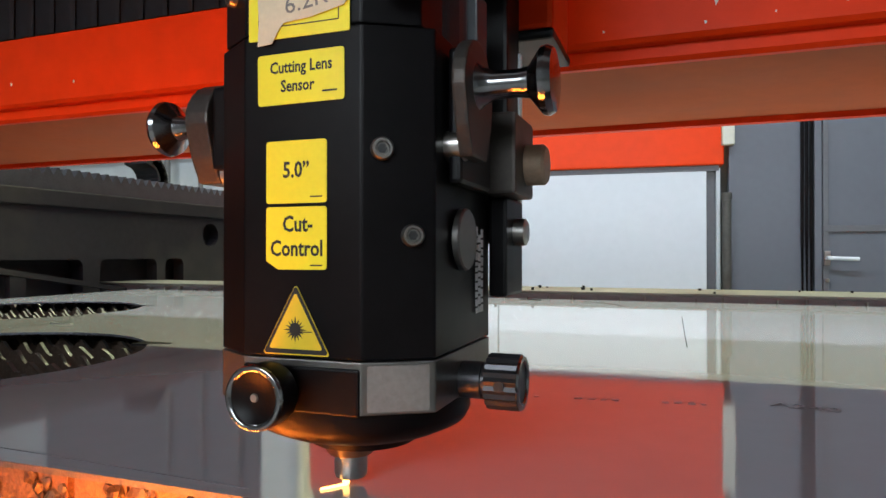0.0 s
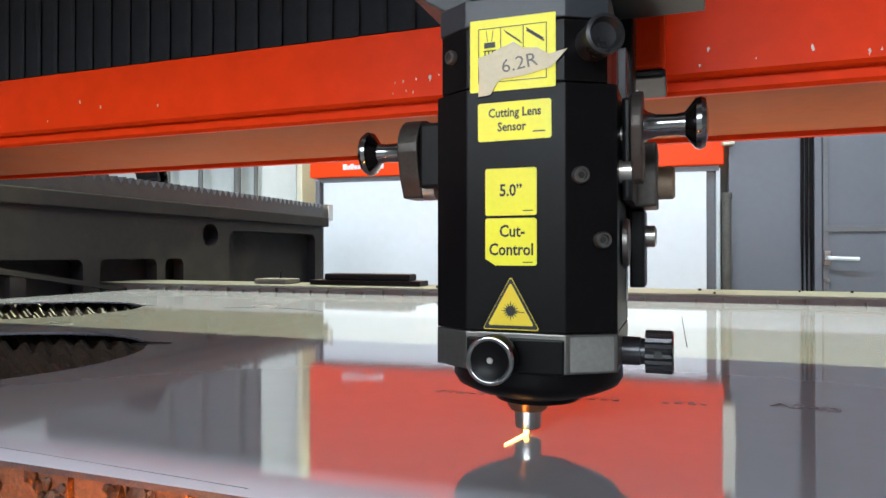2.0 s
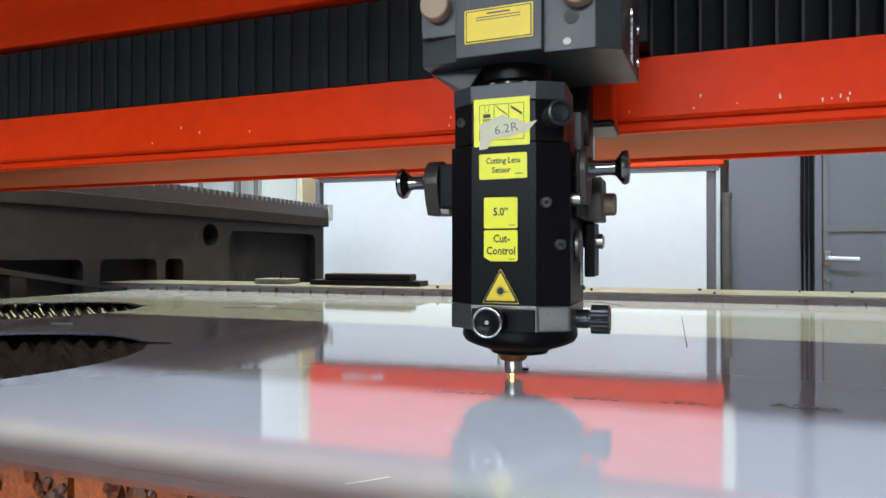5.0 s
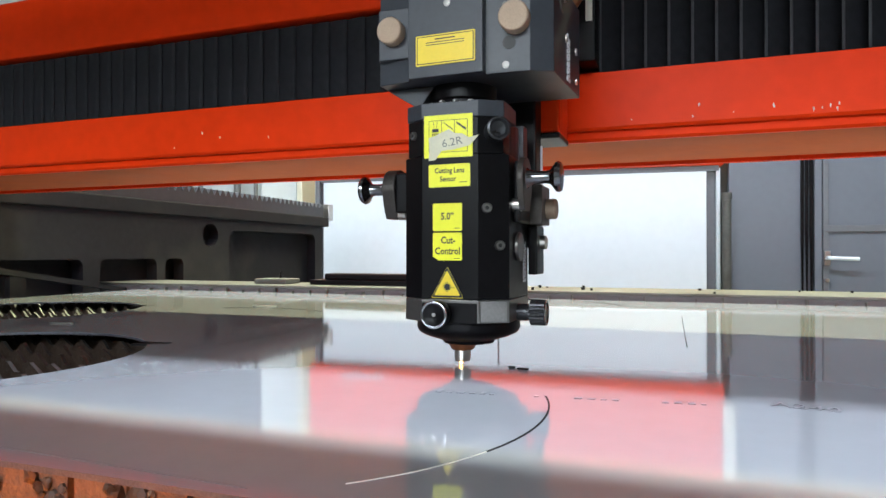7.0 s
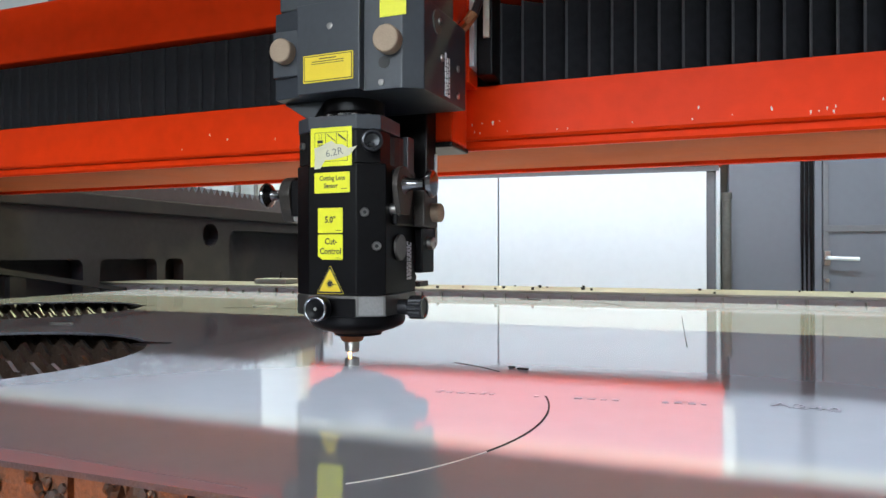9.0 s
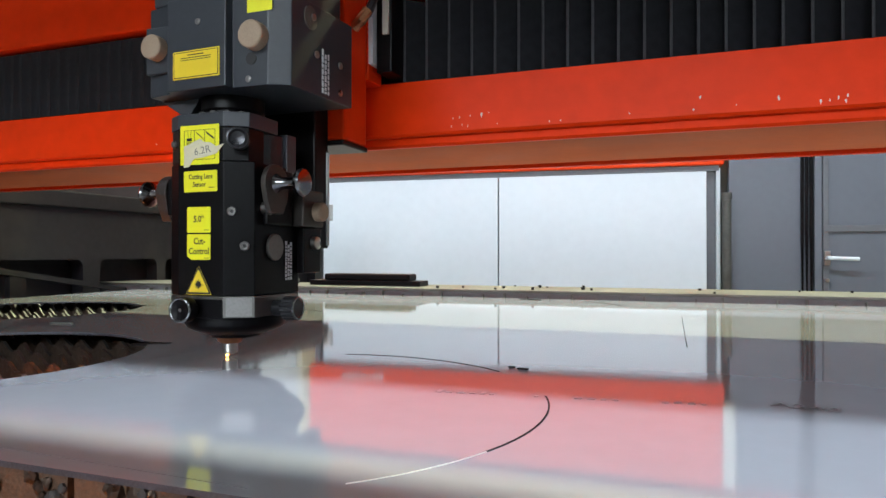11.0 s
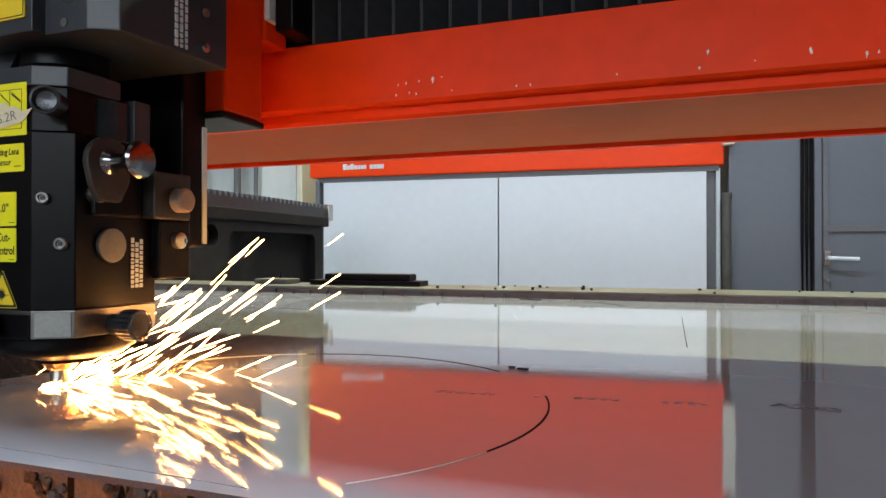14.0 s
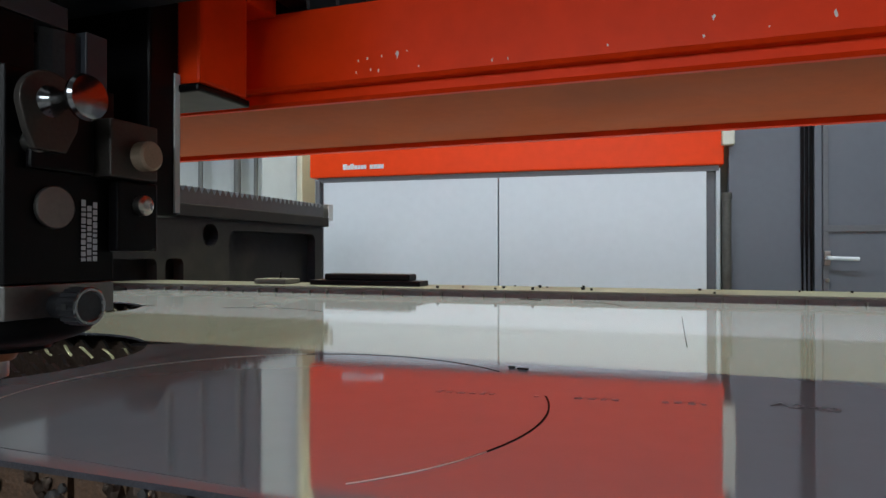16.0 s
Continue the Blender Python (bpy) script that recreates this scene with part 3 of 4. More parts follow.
# the underside has a duller, browner colour than the beam's face
part("underside", box(-1.455, 1.495, GY + 0.0205, GY + 0.2715, 0.2375, 0.2418), UNDERSIDE, gantry, "darker orange-brown underside")
part("upper_panel", box(-1.46, 1.5, GY - 0.012, GY + 0.059, 0.409, 0.50, 0.004), RED, gantry, "red upper cover")
# two unseen plates added over the beam; their gap lets a light strip through
part("hood", box(-1.40, 1.45, GY - 0.31, GY + 0.055, 0.600, 0.606, 0.001), GREY_FRAME, gantry, "unseen grey hood above the carriage, added to shade the sheet")
part("front_shade_cover", box(-1.40, 1.45, GY - 0.94, GY - 0.462, 0.600, 0.606, 0.001), GREY_FRAME, gantry, "unseen grey cover ahead of the carriage, added to shade the sheet")
for hx in (-1.38, 1.42):
    part("hood_bar", box(hx - 0.01, hx + 0.01, GY - 0.93, GY - 0.02, 0.6062, 0.622, 0.001), GREY_FRAME, gantry)
    part("hood_bracket", box(hx - 0.01, hx + 0.01, GY - 0.23, GY + 0.04, 0.501, 0.5995, 0.001), GREY_FRAME, gantry)
part("backing", box(-1.45, 1.49, GY + 0.05, GY + 0.0595, 0.3055, 0.4045), BEDM, gantry)
crng = random.Random(11)
for cx, cz, r in ((-0.2086, 0.2594, 4.2), (0.0254, 0.2609, 3.2), (0.0984, 0.2533, 3.6), (-0.0445, 0.2491, 1.8), (-0.1175, 0.2469, 2.4), (0.0193, 0.2479, 2.4), (0.1565, 0.2467, 3.4),
                  (0.150, 0.2505, 2.6), (0.143, 0.2480, 2.2), (0.135, 0.2475, 3.2), (0.158, 0.252, 2.0), (-0.235, 0.2585, 2), (-0.243, 0.2575, 1.7), (-0.225, 0.2475, 1.7), (-0.232, 0.2490, 1.6), (-0.2, 0.2612, 2),
                  (-0.222, 0.2590, 1.6), (-0.245, 0.2480, 1.4), (-0.13, 0.2470, 1.5), (-0.19, 0.2478, 1.4), (-0.63, 0.27, 3), (-0.6, 0.262, 3), (-0.52, 0.258, 2), (0.06, 0.25, 1.4), (0.2, 0.256, 3), (0.23, 0.249, 2.4), (0.28, 0.258, 2.8), (-0.68, 0.252, 2)):
    bm = bmesh.new()
    pts = [(cx + r * 0.00038 * math.cos(a) * crng.uniform(0.25, 1.4), cz + r * 0.0007 * math.sin(a) * crng.uniform(0.25, 1.5)) for a in [k * math.pi / 4 for k in range(8)]]
    part("paint_chip", prism(pts, GY - 0.0005, GY + 0.0004, bm=bm, axis="y"), CHIP_GLINT, gantry)
pl = bmesh.new()
prism([(0.0, -0.002), (0.0015, -0.003), (0.003, -0.0015), (0.056, 0.038), (0.055, 0.040), (0.004, 0.003), (0.008, 0.02), (0.006, 0.021)], 0.311, 0.404, bm=pl)
for v in [*pl.verts]:
    if v.co.z < 0.35:
        v.co.z = 0.305 + 0.010 * min(1.0, max(0.0, v.co.y) / 0.03)
plm = mesh_from(pl, "bellows_fold", BELLOWS)
# edge highlight painted on the front noses of the right-hand folds
plm.materials.append(BELLOWS_HIGHLIGHT)
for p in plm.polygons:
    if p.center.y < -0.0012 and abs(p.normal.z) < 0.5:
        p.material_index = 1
pr = bmesh.new()
prism([(-0.0, -0.001), (-0.006, 0.009), (-0.008, 0.0085), (-0.005, 0.003), (-0.02, 0.003), (-0.055, 0.013), (-0.056, 0.011), (-0.02, -0.001), (-0.006, -0.0026), (-0.0025, -0.0025)], 0.311, 0.404, bm=pr)
for v in [*pr.verts]:
    if v.co.z < 0.35:
        v.co.z = 0.305 + 0.010 * min(1.0, max(0.0, v.co.y) / 0.03)
prm = mesh_from(pr, "bellows_fold", BELLOWS, True)
FOLDS = []
NF = {1: 96, -1: 54}
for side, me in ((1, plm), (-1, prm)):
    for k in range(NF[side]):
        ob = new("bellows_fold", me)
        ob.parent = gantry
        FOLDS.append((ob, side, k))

# ---- carriage on the gantry ----
carriage = thing("carriage", "red carriage plate sliding along the gantry", "carriage")
part("plate", box(-0.055, 0.071, 0.097, 0.152, 0.2225, 0.50, 0.003), RED, carriage, "red enamel plate")
part("wiper", box(-0.05, 0.072, 0.094, 0.154, 0.216, 0.222, 0.002), ANODISED, carriage)
part("flange", box(-0.05, 0.0735, 0.1525, 0.188, 0.30, 0.50, 0.002), RED, carriage)
part("cover_strip", box(0.074, 0.080, 0.150, 0.186, 0.318, 0.50, 0.001), WALLP, carriage, "pale bellows end plate")
part("end_frame", box(0.0805, 0.100, 0.158, 0.20, 0.309, 0.50, 0.002), ANODISED, carriage)
part("tag", box(0.090, 0.097, 0.154, 0.1575, 0.352, 0.42), CREAM, carriage, "pale printed tag")
part("hose", tube([(0.070, 0.125, 0.357), (0.080, 0.118, 0.354), (0.088, 0.122, 0.366), (0.094, 0.130, 0.39), (0.096, 0.135, 0.44), (0.094, 0.135, 0.495)], 0.005, 10), DARKSTEEL, carriage, "black hose with brass elbow")
part("elbow", tube([(0.072, 0.119, 0.350), (0.081, 0.117, 0.356), (0.088, 0.121, 0.368)], 0.0062, 10), COPPER, carriage)
part("left_flange", box(-0.085, -0.0555, 0.13, 0.19, 0.31, 0.50, 0.002), BLUEGREY, carriage)

# ---- cutting head ----
head = thing("laser_cutting_head", "black laser cutting head with yellow labels", "cutting head")
E8 = [(-0.0215, -0.046), (0.028, -0.046), (0.051, -0.032), (0.051, 0.040), (0.030, 0.05), (-0.024, 0.05), (-0.0415, 0.040), (-0.0415, -0.033)]
U8 = [(-0.0215, -0.0455), (0.0275, -0.0455), (0.0465, -0.0345), (0.0465, -0.012), (0.025, -0.010), (0.025, 0.046), (-0.022, 0.046), (-0.0375, 0.03), (-0.038, -0.0355)]
part("body", prism(E8, 0.0615, 0.182, 0.0008), ANODISED, head, "black anodised housing")
part("upper_body", prism(U8, 0.1825, 0.2125, 0.0007), ANODISED, head, "black anodised housing")
part("top_cap", prism([(x * 1.02, y * 1.02) for x, y in U8[:4]] + [(0.047, 0.01), (-0.0385, 0.01), (-0.0388, -0.036)], 0.213, 0.2265, 0.0008), BLUEGREY, head)
part("inner_drum", lathe([(0.03, 0.183), (0.03, 0.212)], T(0.018, 0.014, 0)), DARKSTEEL, head)
part("rear_post", box(0.042, 0.052, 0.018, 0.034, 0.178, 0.215, 0.001), BLUEGREY, head)
part("steel_band", prism([(x * 1.002, y * 1.002) for x, y in E8], 0.042, 0.061, 0.0006), BAND, head, "bare machined steel band")
part("band_plate", slab(0.0225, 0.0165, 0.0006, facing(0.0395, -0.0392, 0.0515, rz=31.3), 0.0006), PLATE, head, "bright bare steel plate")
part("band_insert", box(-0.021, 0.0275, -0.0472, -0.03, 0.0415, 0.0585, 0.001), ANODISED, head)
part("skirt", lathe([(0.05, 0.0415), (0.0505, 0.034), (0.048, 0.030), (0.04, 0.0265), (0.026, 0.0225), (0.025, 0.02)], T(0.0045, 0.004, 0) @ Matrix.Diagonal((0.92, 0.95, 1, 1)), 48), ANODISED, head, "black conical skirt", True)
part("collar", lathe([(0.014, 0.0225), (0.0145, 0.0195), (0.012, 0.0175), (0.0105, 0.0145), (0.0095, 0.0135)], None, 24), COPPER, head, "heat-tinted copper collar", True)
part("nozzle", lathe([(0.0085, 0.0155), (0.0085, 0.0135), (0.0072, 0.013), (0.0072, 0.005), (0.0068, 0.0035), (0.003, 0.0022)], None, 24), STEEL, head, "bright steel nozzle", True)
part("neck", lathe([(0.028, 0.2267), (0.028, 0.234), (0.030, 0.236), (0.030, 0.262)], T(0, 0.004, 0), 32), ANODISED, head, "dark ribbed neck", True)
for a in range(-150, -20, 22):
    part("neck_screw", lathe([(0.003, 0.2266), (0.003, 0.2315), (0.002, 0.232)], T(0.034 * math.cos(radians(a)), 0.004 + 0.034 * math.sin(radians(a)), 0), 10), BAND, head)

FACE = -0.0462


def label(w, h, x, z, material=YELLOW, parent=head, y=FACE, r=0.0012, cut=0.0, rz=0.0, roll=0.0):
    return part("label", slab(w, h, 0.0003, facing(x, y, z, rz) @ Matrix.Rotation(radians(roll), 4, "Z"), r, cut=cut), material, parent, "bright yellow adhesive label")


pict = label(0.0428, 0.0358, 0.0022, 0.1978, r=0.0006)
pic = bmesh.new()
PM = facing(0.0022, FACE - 0.0003, 0.1978) @ Matrix.Diagonal((0.94, 0.92, 1, 1))


def bar(cx, cy, w, h, a=0.0, bm=None, base=PM, t=0.00015):
    return slab(w, h, t, base @ T(cx, cy, 0) @ Matrix.Rotation(radians(a), 4, "Z"), bm=bm)


for cx, cy, w, h, a in ((0, 0.0145, 0.036, 0.0004, 0), (0, -0.0145, 0.036, 0.0004, 0), (-0.018, 0, 0.0004, 0.029, 0), (0.018, 0, 0.0004, 0.029, 0), (-0.006, 0.004, 0.0004, 0.021, 0), (0.006, 0.004, 0.0004, 0.021, 0),
                        (-0.012, 0.0055, 0.006, 0.003, 0), (-0.012, 0.0025, 0.0068, 0.0006, 0), (-0.0145, 0.0, 0.0007, 0.005, 0), (-0.0125, 0.0, 0.0007, 0.005, 0), (-0.0105, 0.0, 0.0007, 0.005, 0), (-0.0095, -0.002, 0.0007, 0.005, 0),
                        (-0.0135, 0.0105, 0.0003, 0.006, 8), (-0.0105, 0.0105, 0.0003, 0.006, -8), (-0.012, -0.0038, 0.0068, 0.0006, 0), (0.0, 0.0095, 0.011, 0.0004, -38), (0.001, 0.0082, 0.011, 0.0004, -38), (0.012, 0.0095, 0.011, 0.0006, -36), (0.0123, 0.0083, 0.011, 0.0010, -36),
                        (0.0, 0.0, 0.006, 0.0004, 0), (0.0, -0.003, 0.006, 0.0004, 0), (0.012, 0.0, 0.006, 0.0004, 0)):
    bar(cx, cy, w, h, a, pic)
part("pictogram", pic, INK, pict, "black line pictogram")
lab_lens = label(0.0366, 0.0190, 0.0032, 0.1648, roll=0.5)
words("Cutting Lens", 0.0061, facing(0.0034, FACE - 0.0003, 0.1688), INK, lab_lens)
words("Sensor", 0.0061, facing(0.0020, FACE - 0.0003, 0.1618), INK, lab_lens)
part("small_print", bar(0.0125, -0.006, 0.006, 0.0006, base=facing(0.0030, FACE - 0.0003, 0.1650)), INK, lab_lens)
lab5 = label(0.0257, 0.0232, 0.0015, 0.1300)
words("5.0\u201d", 0.0082, facing(0.0015, FACE - 0.0003, 0.1305), INK, lab5)
part("small_print", bar(0.0085, -0.0095, 0.005, 0.0005, base=facing(0.0015, FACE - 0.0003, 0.1302)), INK, lab5)
labc = label(0.0257, 0.0232, 0.0015, 0.1055, cut=0.0032)
words("Cut-", 0.0082, facing(0.0022, FACE - 0.0003, 0.1105), INK, labc)
words("Control", 0.0082, facing(0.0017, FACE - 0.0003, 0.1015), INK, labc)
part("small_print", bar(0.0085, -0.0102, 0.005, 0.0005, base=facing(0.0015, FACE - 0.0003, 0.1057)), INK, labc)


def triangle(s, z0, t, m, material, parent, name, text=""):
    bm = bmesh.new()
    pts = []
    for ax, ay, dirs in ((-s / 2, 0, 210), (s / 2, 0, 330), (0, s * 0.9, 90)):
        for k in (-40, 0, 40):
            pts.append((ax * 0.93 + s * 0.035 * math.cos(radians(dirs + k)), z0 + ay * 0.95 + s * 0.03 + s * 0.035 * math.sin(radians(dirs + k))))
    prism(pts, 0, t, bm=bm)
    bm.transform(m)
    return part(name, bm, material, parent, text)


TM = facing(0.0015, FACE, 0.0625)
tri = triangle(0.0275, 0.0, 0.0003, TM, YELLOW_DEEP, head, "warning_triangle", "yellow laser warning triangle")
triangle(0.0265, 0.0005, 0.00045, TM, INK, tri, "border")
triangle(0.0220, 0.0022, 0.0006, TM, YELLOW_DEEP, tri, "field")
star = bmesh.new()
SM = facing(0.0015, FACE - 0.0006, 0.0718)
pts = []
for k in range(32):
    rr = 0.0042 if k % 2 == 0 else 0.0022
    if k % 8 == 0:
        rr = 0.0050
    pts.append((rr * math.cos(k * math.pi / 16), rr * math.sin(k * math.pi / 16)))
prism(pts, 0, 0.00015, bm=star)
star.transform(SM)
part("starburst", star, INK, tri)
part("ray", bar(0.0035, -0.0007, 0.007, 0.0004, base=SM), INK, tri)

tp = bmesh.new()
prism([(-0.018, -0.022), (-0.0115, -0.0215), (-0.0085, -0.0165), (-0.006, -0.0135), (0.006, -0.0125), (0.0205, -0.0095), (0.029, -0.0005), (0.0195, -0.0025), (0.0135, 0.0015), (0.006, 0.0022), (0.001, 0.006), (-0.002, 0.0045), (-0.0055, 0.0035), (-0.012, 0.0005), (-0.018, -0.001), (-0.0175, -0.012)], 0.0005, 0.0008, bm=tp)
tp.transform(PM)
tape = part("tape", tp, TAPE, head, "torn masking tape with pencil note")
words("6.2R", 0.0102, PM @ T(0.004, -0.006, 0.0008) @ Matrix.Rotation(radians(8), 4, "Z"), PENCIL, tape, "pencil_note", bold=0.0, narrow=1.05)


def chamfer_axis(x, y, z):
    """Looks out of the bevelled front corner."""
    return T(x, y, z) @ Matrix.Rotation(radians(30), 4, "Z") @ ALONG_MY


def socket_screw(m, r, parent, base=DARKSTEEL):
    s = part("screw", lathe([(r, -0.001), (r, 0.0022), (r * 0.85, 0.003), (r * 0.62, 0.003), (r * 0.55, 0.0016), (r * 0.2, 0.0015)], m, 20), base, parent, "dark socket-head screw", True)
    part("recess", lathe([(r * 0.42, 0.0017), (r * 0.42, 0.0021)], m, 6), INK, s)
    return s


socket_screw(chamfer_axis(0.0345, -0.0425, 0.1372), 0.0042, head, BAND)
socket_screw(chamfer_axis(0.0440, -0.0370, 0.1063), 0.0042, head, BAND)
MIR = T(-0.0305, -0.0400, 0.2005) @ Matrix.Rotation(radians(-30), 4, "Z") @ ALONG_MY
socket_screw(MIR, 0.0036, head, BAND)
plug = part("port", lathe([(0.0085, -0.004), (0.0085, 0.013), (0.0095, 0.0135), (0.0095, 0.016), (0.0078, 0.0165), (0.0062, 0.0135), (0.001, 0.0125)], chamfer_axis(0.0395, -0.0385, 0.2005), 28), DARKSTEEL, head, "round black connector port", True)
# turning knobs on the steel band
kn = lathe([(0.007, -0.006), (0.007, 0.006), (0.0112, 0.007), (0.0115, 0.0085), (0.0115, 0.0165), (0.0108, 0.018), (0.0085, 0.0178), (0.0078, 0.0172), (0.001, 0.017)], T(-0.0045, -0.046, 0.0497) @ ALONG_MY, 32)
knob = part("front_knob", kn, ANODISED, head, "black turning knob with chrome rim", True)
part("rim", lathe([(0.0113, 0.0160), (0.0117, 0.0174), (0.0112, 0.0184), (0.0104, 0.0187), (0.0095, 0.0184), (0.0090, 0.0176)], T(-0.0045, -0.046, 0.0497) @ ALONG_MY, 32, caps=False), POLISHED, knob, smooth=True)
part("dot", lathe([(0.0016, 0.017), (0.0014, 0.0176)], T(-0.0045, -0.046, 0.0497) @ ALONG_MY, 10), STEEL, knob)
ks = bmesh.new()
SIDE = T(0.052, 0.0, 0.0485) @ ALONG_X
lathe([(0.0075, -0.004), (0.0075, 0.008), (0.0068, 0.0082), (0.0068, 0.0105)], SIDE, 24, ks)
sk = part("side_knob", ks, DARKSTEEL, head, "dark knurled adjusting knob", True)
kn2 = bmesh.new()
gear = []
for k in range(40):
    rr = 0.0112 if k % 2 else 0.0104
    gear.append((rr * math.cos(k * math.pi / 20), rr * math.sin(k * math.pi / 20)))
prism(gear, 0.0106, 0.0236, bm=kn2)
kn2.transform(SIDE)
part("grip", kn2, DARKSTEEL, sk)
part("grip_rim", lathe([(0.0106, 0.0232), (0.0112, 0.0238), (0.0104, 0.0246), (0.0090, 0.0246), (0.0082, 0.0238)], SIDE, 28, caps=False), POLISHED, sk, "bright worn rim", True)
part("grip_hole", lathe([(0.0022, 0.0), (0.0022, 0.0008)], T(0.0690, -0.0105, 0.0485) @ ALONG_MY, 10), INK, sk)

# drawer arms with mushroom knobs on both sides
for sgn, ay, az in ((-1, -0.006, 0.158), (1, -0.014, 0.163)):
    if sgn < 0:
        part("arm_boss", box(-0.0565, -0.042, -0.022, 0.012, 0.136, 0.172, 0.002), ANODISED, head)
    out = ALONG_X if sgn > 0 else ALONG_MX
    pts = [(ay + 0.0185 * math.cos(radians(a)), az + 0.0185 * math.sin(radians(a))) for a in range(-10, 191, 15)]
    pts += [(ay - 0.0145, az - 0.016), (ay - 0.009, az - 0.027), (ay + 0.010, az - 0.027), (ay + 0.0175, az - 0.013)]
    arm = part("drawer_arm", prism(pts, sgn * 0.057, sgn * (0.0625 if sgn > 0 else 0.069), 0.0012, axis="x"), BRONZE, head, "worn bronze-grey lever plate")
    part("pull_knob", lathe([(0.009, 0.0), (0.0072, 0.0018), (0.0056, 0.006), (0.0053, 0.015), (0.0060, 0.0195), (0.0095, 0.0222), (0.0125, 0.0245), (0.0130, 0.0268), (0.0118, 0.0290), (0.007, 0.0300), (0.002, 0.0303)], T(0.0625 if sgn > 0 else -0.069, ay, az + 0.001) @ out @ Matrix.Diagonal((1, 1, 0.95 if sgn < 0 else 1.0, 1)), 32), POLISHED, arm, "polished mushroom pull knob", True)
    part("pivot", lathe([(0.006, -0.008), (0.006, 0.0)], T(sgn * 0.058, ay - 0.004, az - 0.022) @ out, 16), STEEL, arm, smooth=True)
    part("pivot", lathe([(0.005, -0.008), (0.005, 0.0)], T(sgn * 0.058, ay + 0.006, az - 0.002) @ out, 16), STEEL, arm, smooth=True)
part("clamp_block", box(0.0525, 0.068, 0.022, 0.060, 0.126, 0.162, 0.0015), BRONZE, head, "worn bronze-grey clamp block")
part("clamp_knob", lathe([(0.0095, 0.0), (0.0095, 0.008), (0.008, 0.0095)], T(0.068, 0.046, 0.141) @ ALONG_X, 24), TAN, head, "tan clamping knob", True)
part("sensor_block", box(0.0525, 0.061, 0.034, 0.0675, 0.080, 0.1255, 0.0015), ANODISED, head)
part("fitting", lathe([(0.0065, 0.0), (0.0065, 0.005), (0.0045, 0.006), (0.0025, 0.006)], T(0.061, 0.052, 0.110) @ ALONG_X, 20), STEEL, head, "bright round fitting", True)
part("side_disc", lathe([(0.0125, 0.0), (0.0125, 0.0022), (0.0118, 0.0028)], T(0.052, -0.004, 0.1055) @ ALONG_X, 28), BAND, head, "grey round cover disc", True)
sp = bmesh.new()
srng = random.Random(3)
for row in range(3):
    z = 0.074
    while z < 0.108:
        h = srng.uniform(0.0015, 0.004)
        box(0.0519, 0.0522, 0.0150 + row * 0.0042, 0.0180 + row * 0.0042, z, z + h, bm=sp)
        z += h + 0.0009
part("side_print", sp, PALE_INK, head, "pale small print")
part("side_boss", box(0.0522, 0.0575, -0.022, 0.02, 0.126, 0.178, 0.002), ANODISED, head)

# column and upper block
part("column", box(-0.03, 0.053, 0.068, 0.096, 0.105, 0.30, 0.002), ANODISED, head, "black slide column")
part("column_strip", box(0.0532, 0.0545, 0.0905, 0.0955, 0.108, 0.208), WALLP, head, "pale edge strip")
bl = prism([(-0.066, -0.034), (-0.034, -0.040), (-0.034, -0.047), (0.033, -0.050), (0.033, -0.040), (0.070, -0.040), (0.088, -0.030), (0.095, 0.07), (-0.066, 0.07)], 0.248, 0.332, 0.001)
block = part("mirror_block", bl, BLUEGREY, head, "dark grey enamelled mirror block")
part("lower_left_facet", prism([(-0.0655, 0.2475), (-0.034, 0.228), (-0.02, 0.2475)], -0.02, 0.066, 0.001, axis="y"), BLUEGREY, block)
part("upper_step", box(-0.060, 0.082, -0.036, 0.07, 0.3325, 0.41, 0.002), BLUEGREY, block)
part("left_panel", box(-0.064, -0.0355, -0.0415, -0.036, 0.268, 0.312, 0.001), BLUEGREY, block)
PMAT = facing(0.0005, -0.0489, 0.2705, rz=-2.5)
pp = part("warning_plate", slab(0.053, 0.0255, 0.0008, PMAT, 0.0008), YELLOW_DEEP, block, "yellow rectangular warning plate")
part("plate_border", slab(0.0508, 0.0233, 0.00095, PMAT, 0.0005), INK, pp)
part("plate_field", slab(0.0494, 0.0219, 0.0011, PMAT, 0.0005), YELLOW_DEEP, pp)
part("print_line", slab(0.018, 0.0009, 0.0013, PMAT @ T(0, 0.0085, 0)), INK, pp)
part("print_line", slab(0.034, 0.0006, 0.0013, PMAT @ T(0, 0.0060, 0)), BRONZE, pp)
part("print_line", slab(0.034, 0.0005, 0.0013, PMAT @ T(0, 0.0040, 0)), BRONZE, pp)
part("thumb_knob", lathe([(0.0115, 0.0), (0.0115, 0.009), (0.0105, 0.010)], T(-0.050, -0.0415, 0.291) @ ALONG_MY, 32), TAN, block, "tan round thumb knob", True)
part("thumb_knob", lathe([(0.0125, 0.0), (0.0125, 0.010), (0.0115, 0.011)], T(0.0585, -0.040, 0.291) @ ALONG_MY, 32), TAN, block, "tan round thumb knob", True)
part("plug_hole", lathe([(0.0056, 0.0), (0.0056, 0.0005)], T(0.053, -0.040, 0.2725) @ ALONG_MY, 20), INK, block)
for x, y, z in ((0.050, -0.040, 0.3035), (0.050, -0.040, 0.2545), (0.002, -0.0485, 0.3085)):
    part("screw", lathe([(0.0030, 0.0), (0.0030, 0.001), (0.0015, 0.0012)], T(x, y, z) @ ALONG_MY, 14), BAND, block)
part("small_label", slab(0.026, 0.017, 0.0004, facing(0.0615, -0.040, 0.322, rz=0)), YELLOW, block, "bright yellow adhesive label")
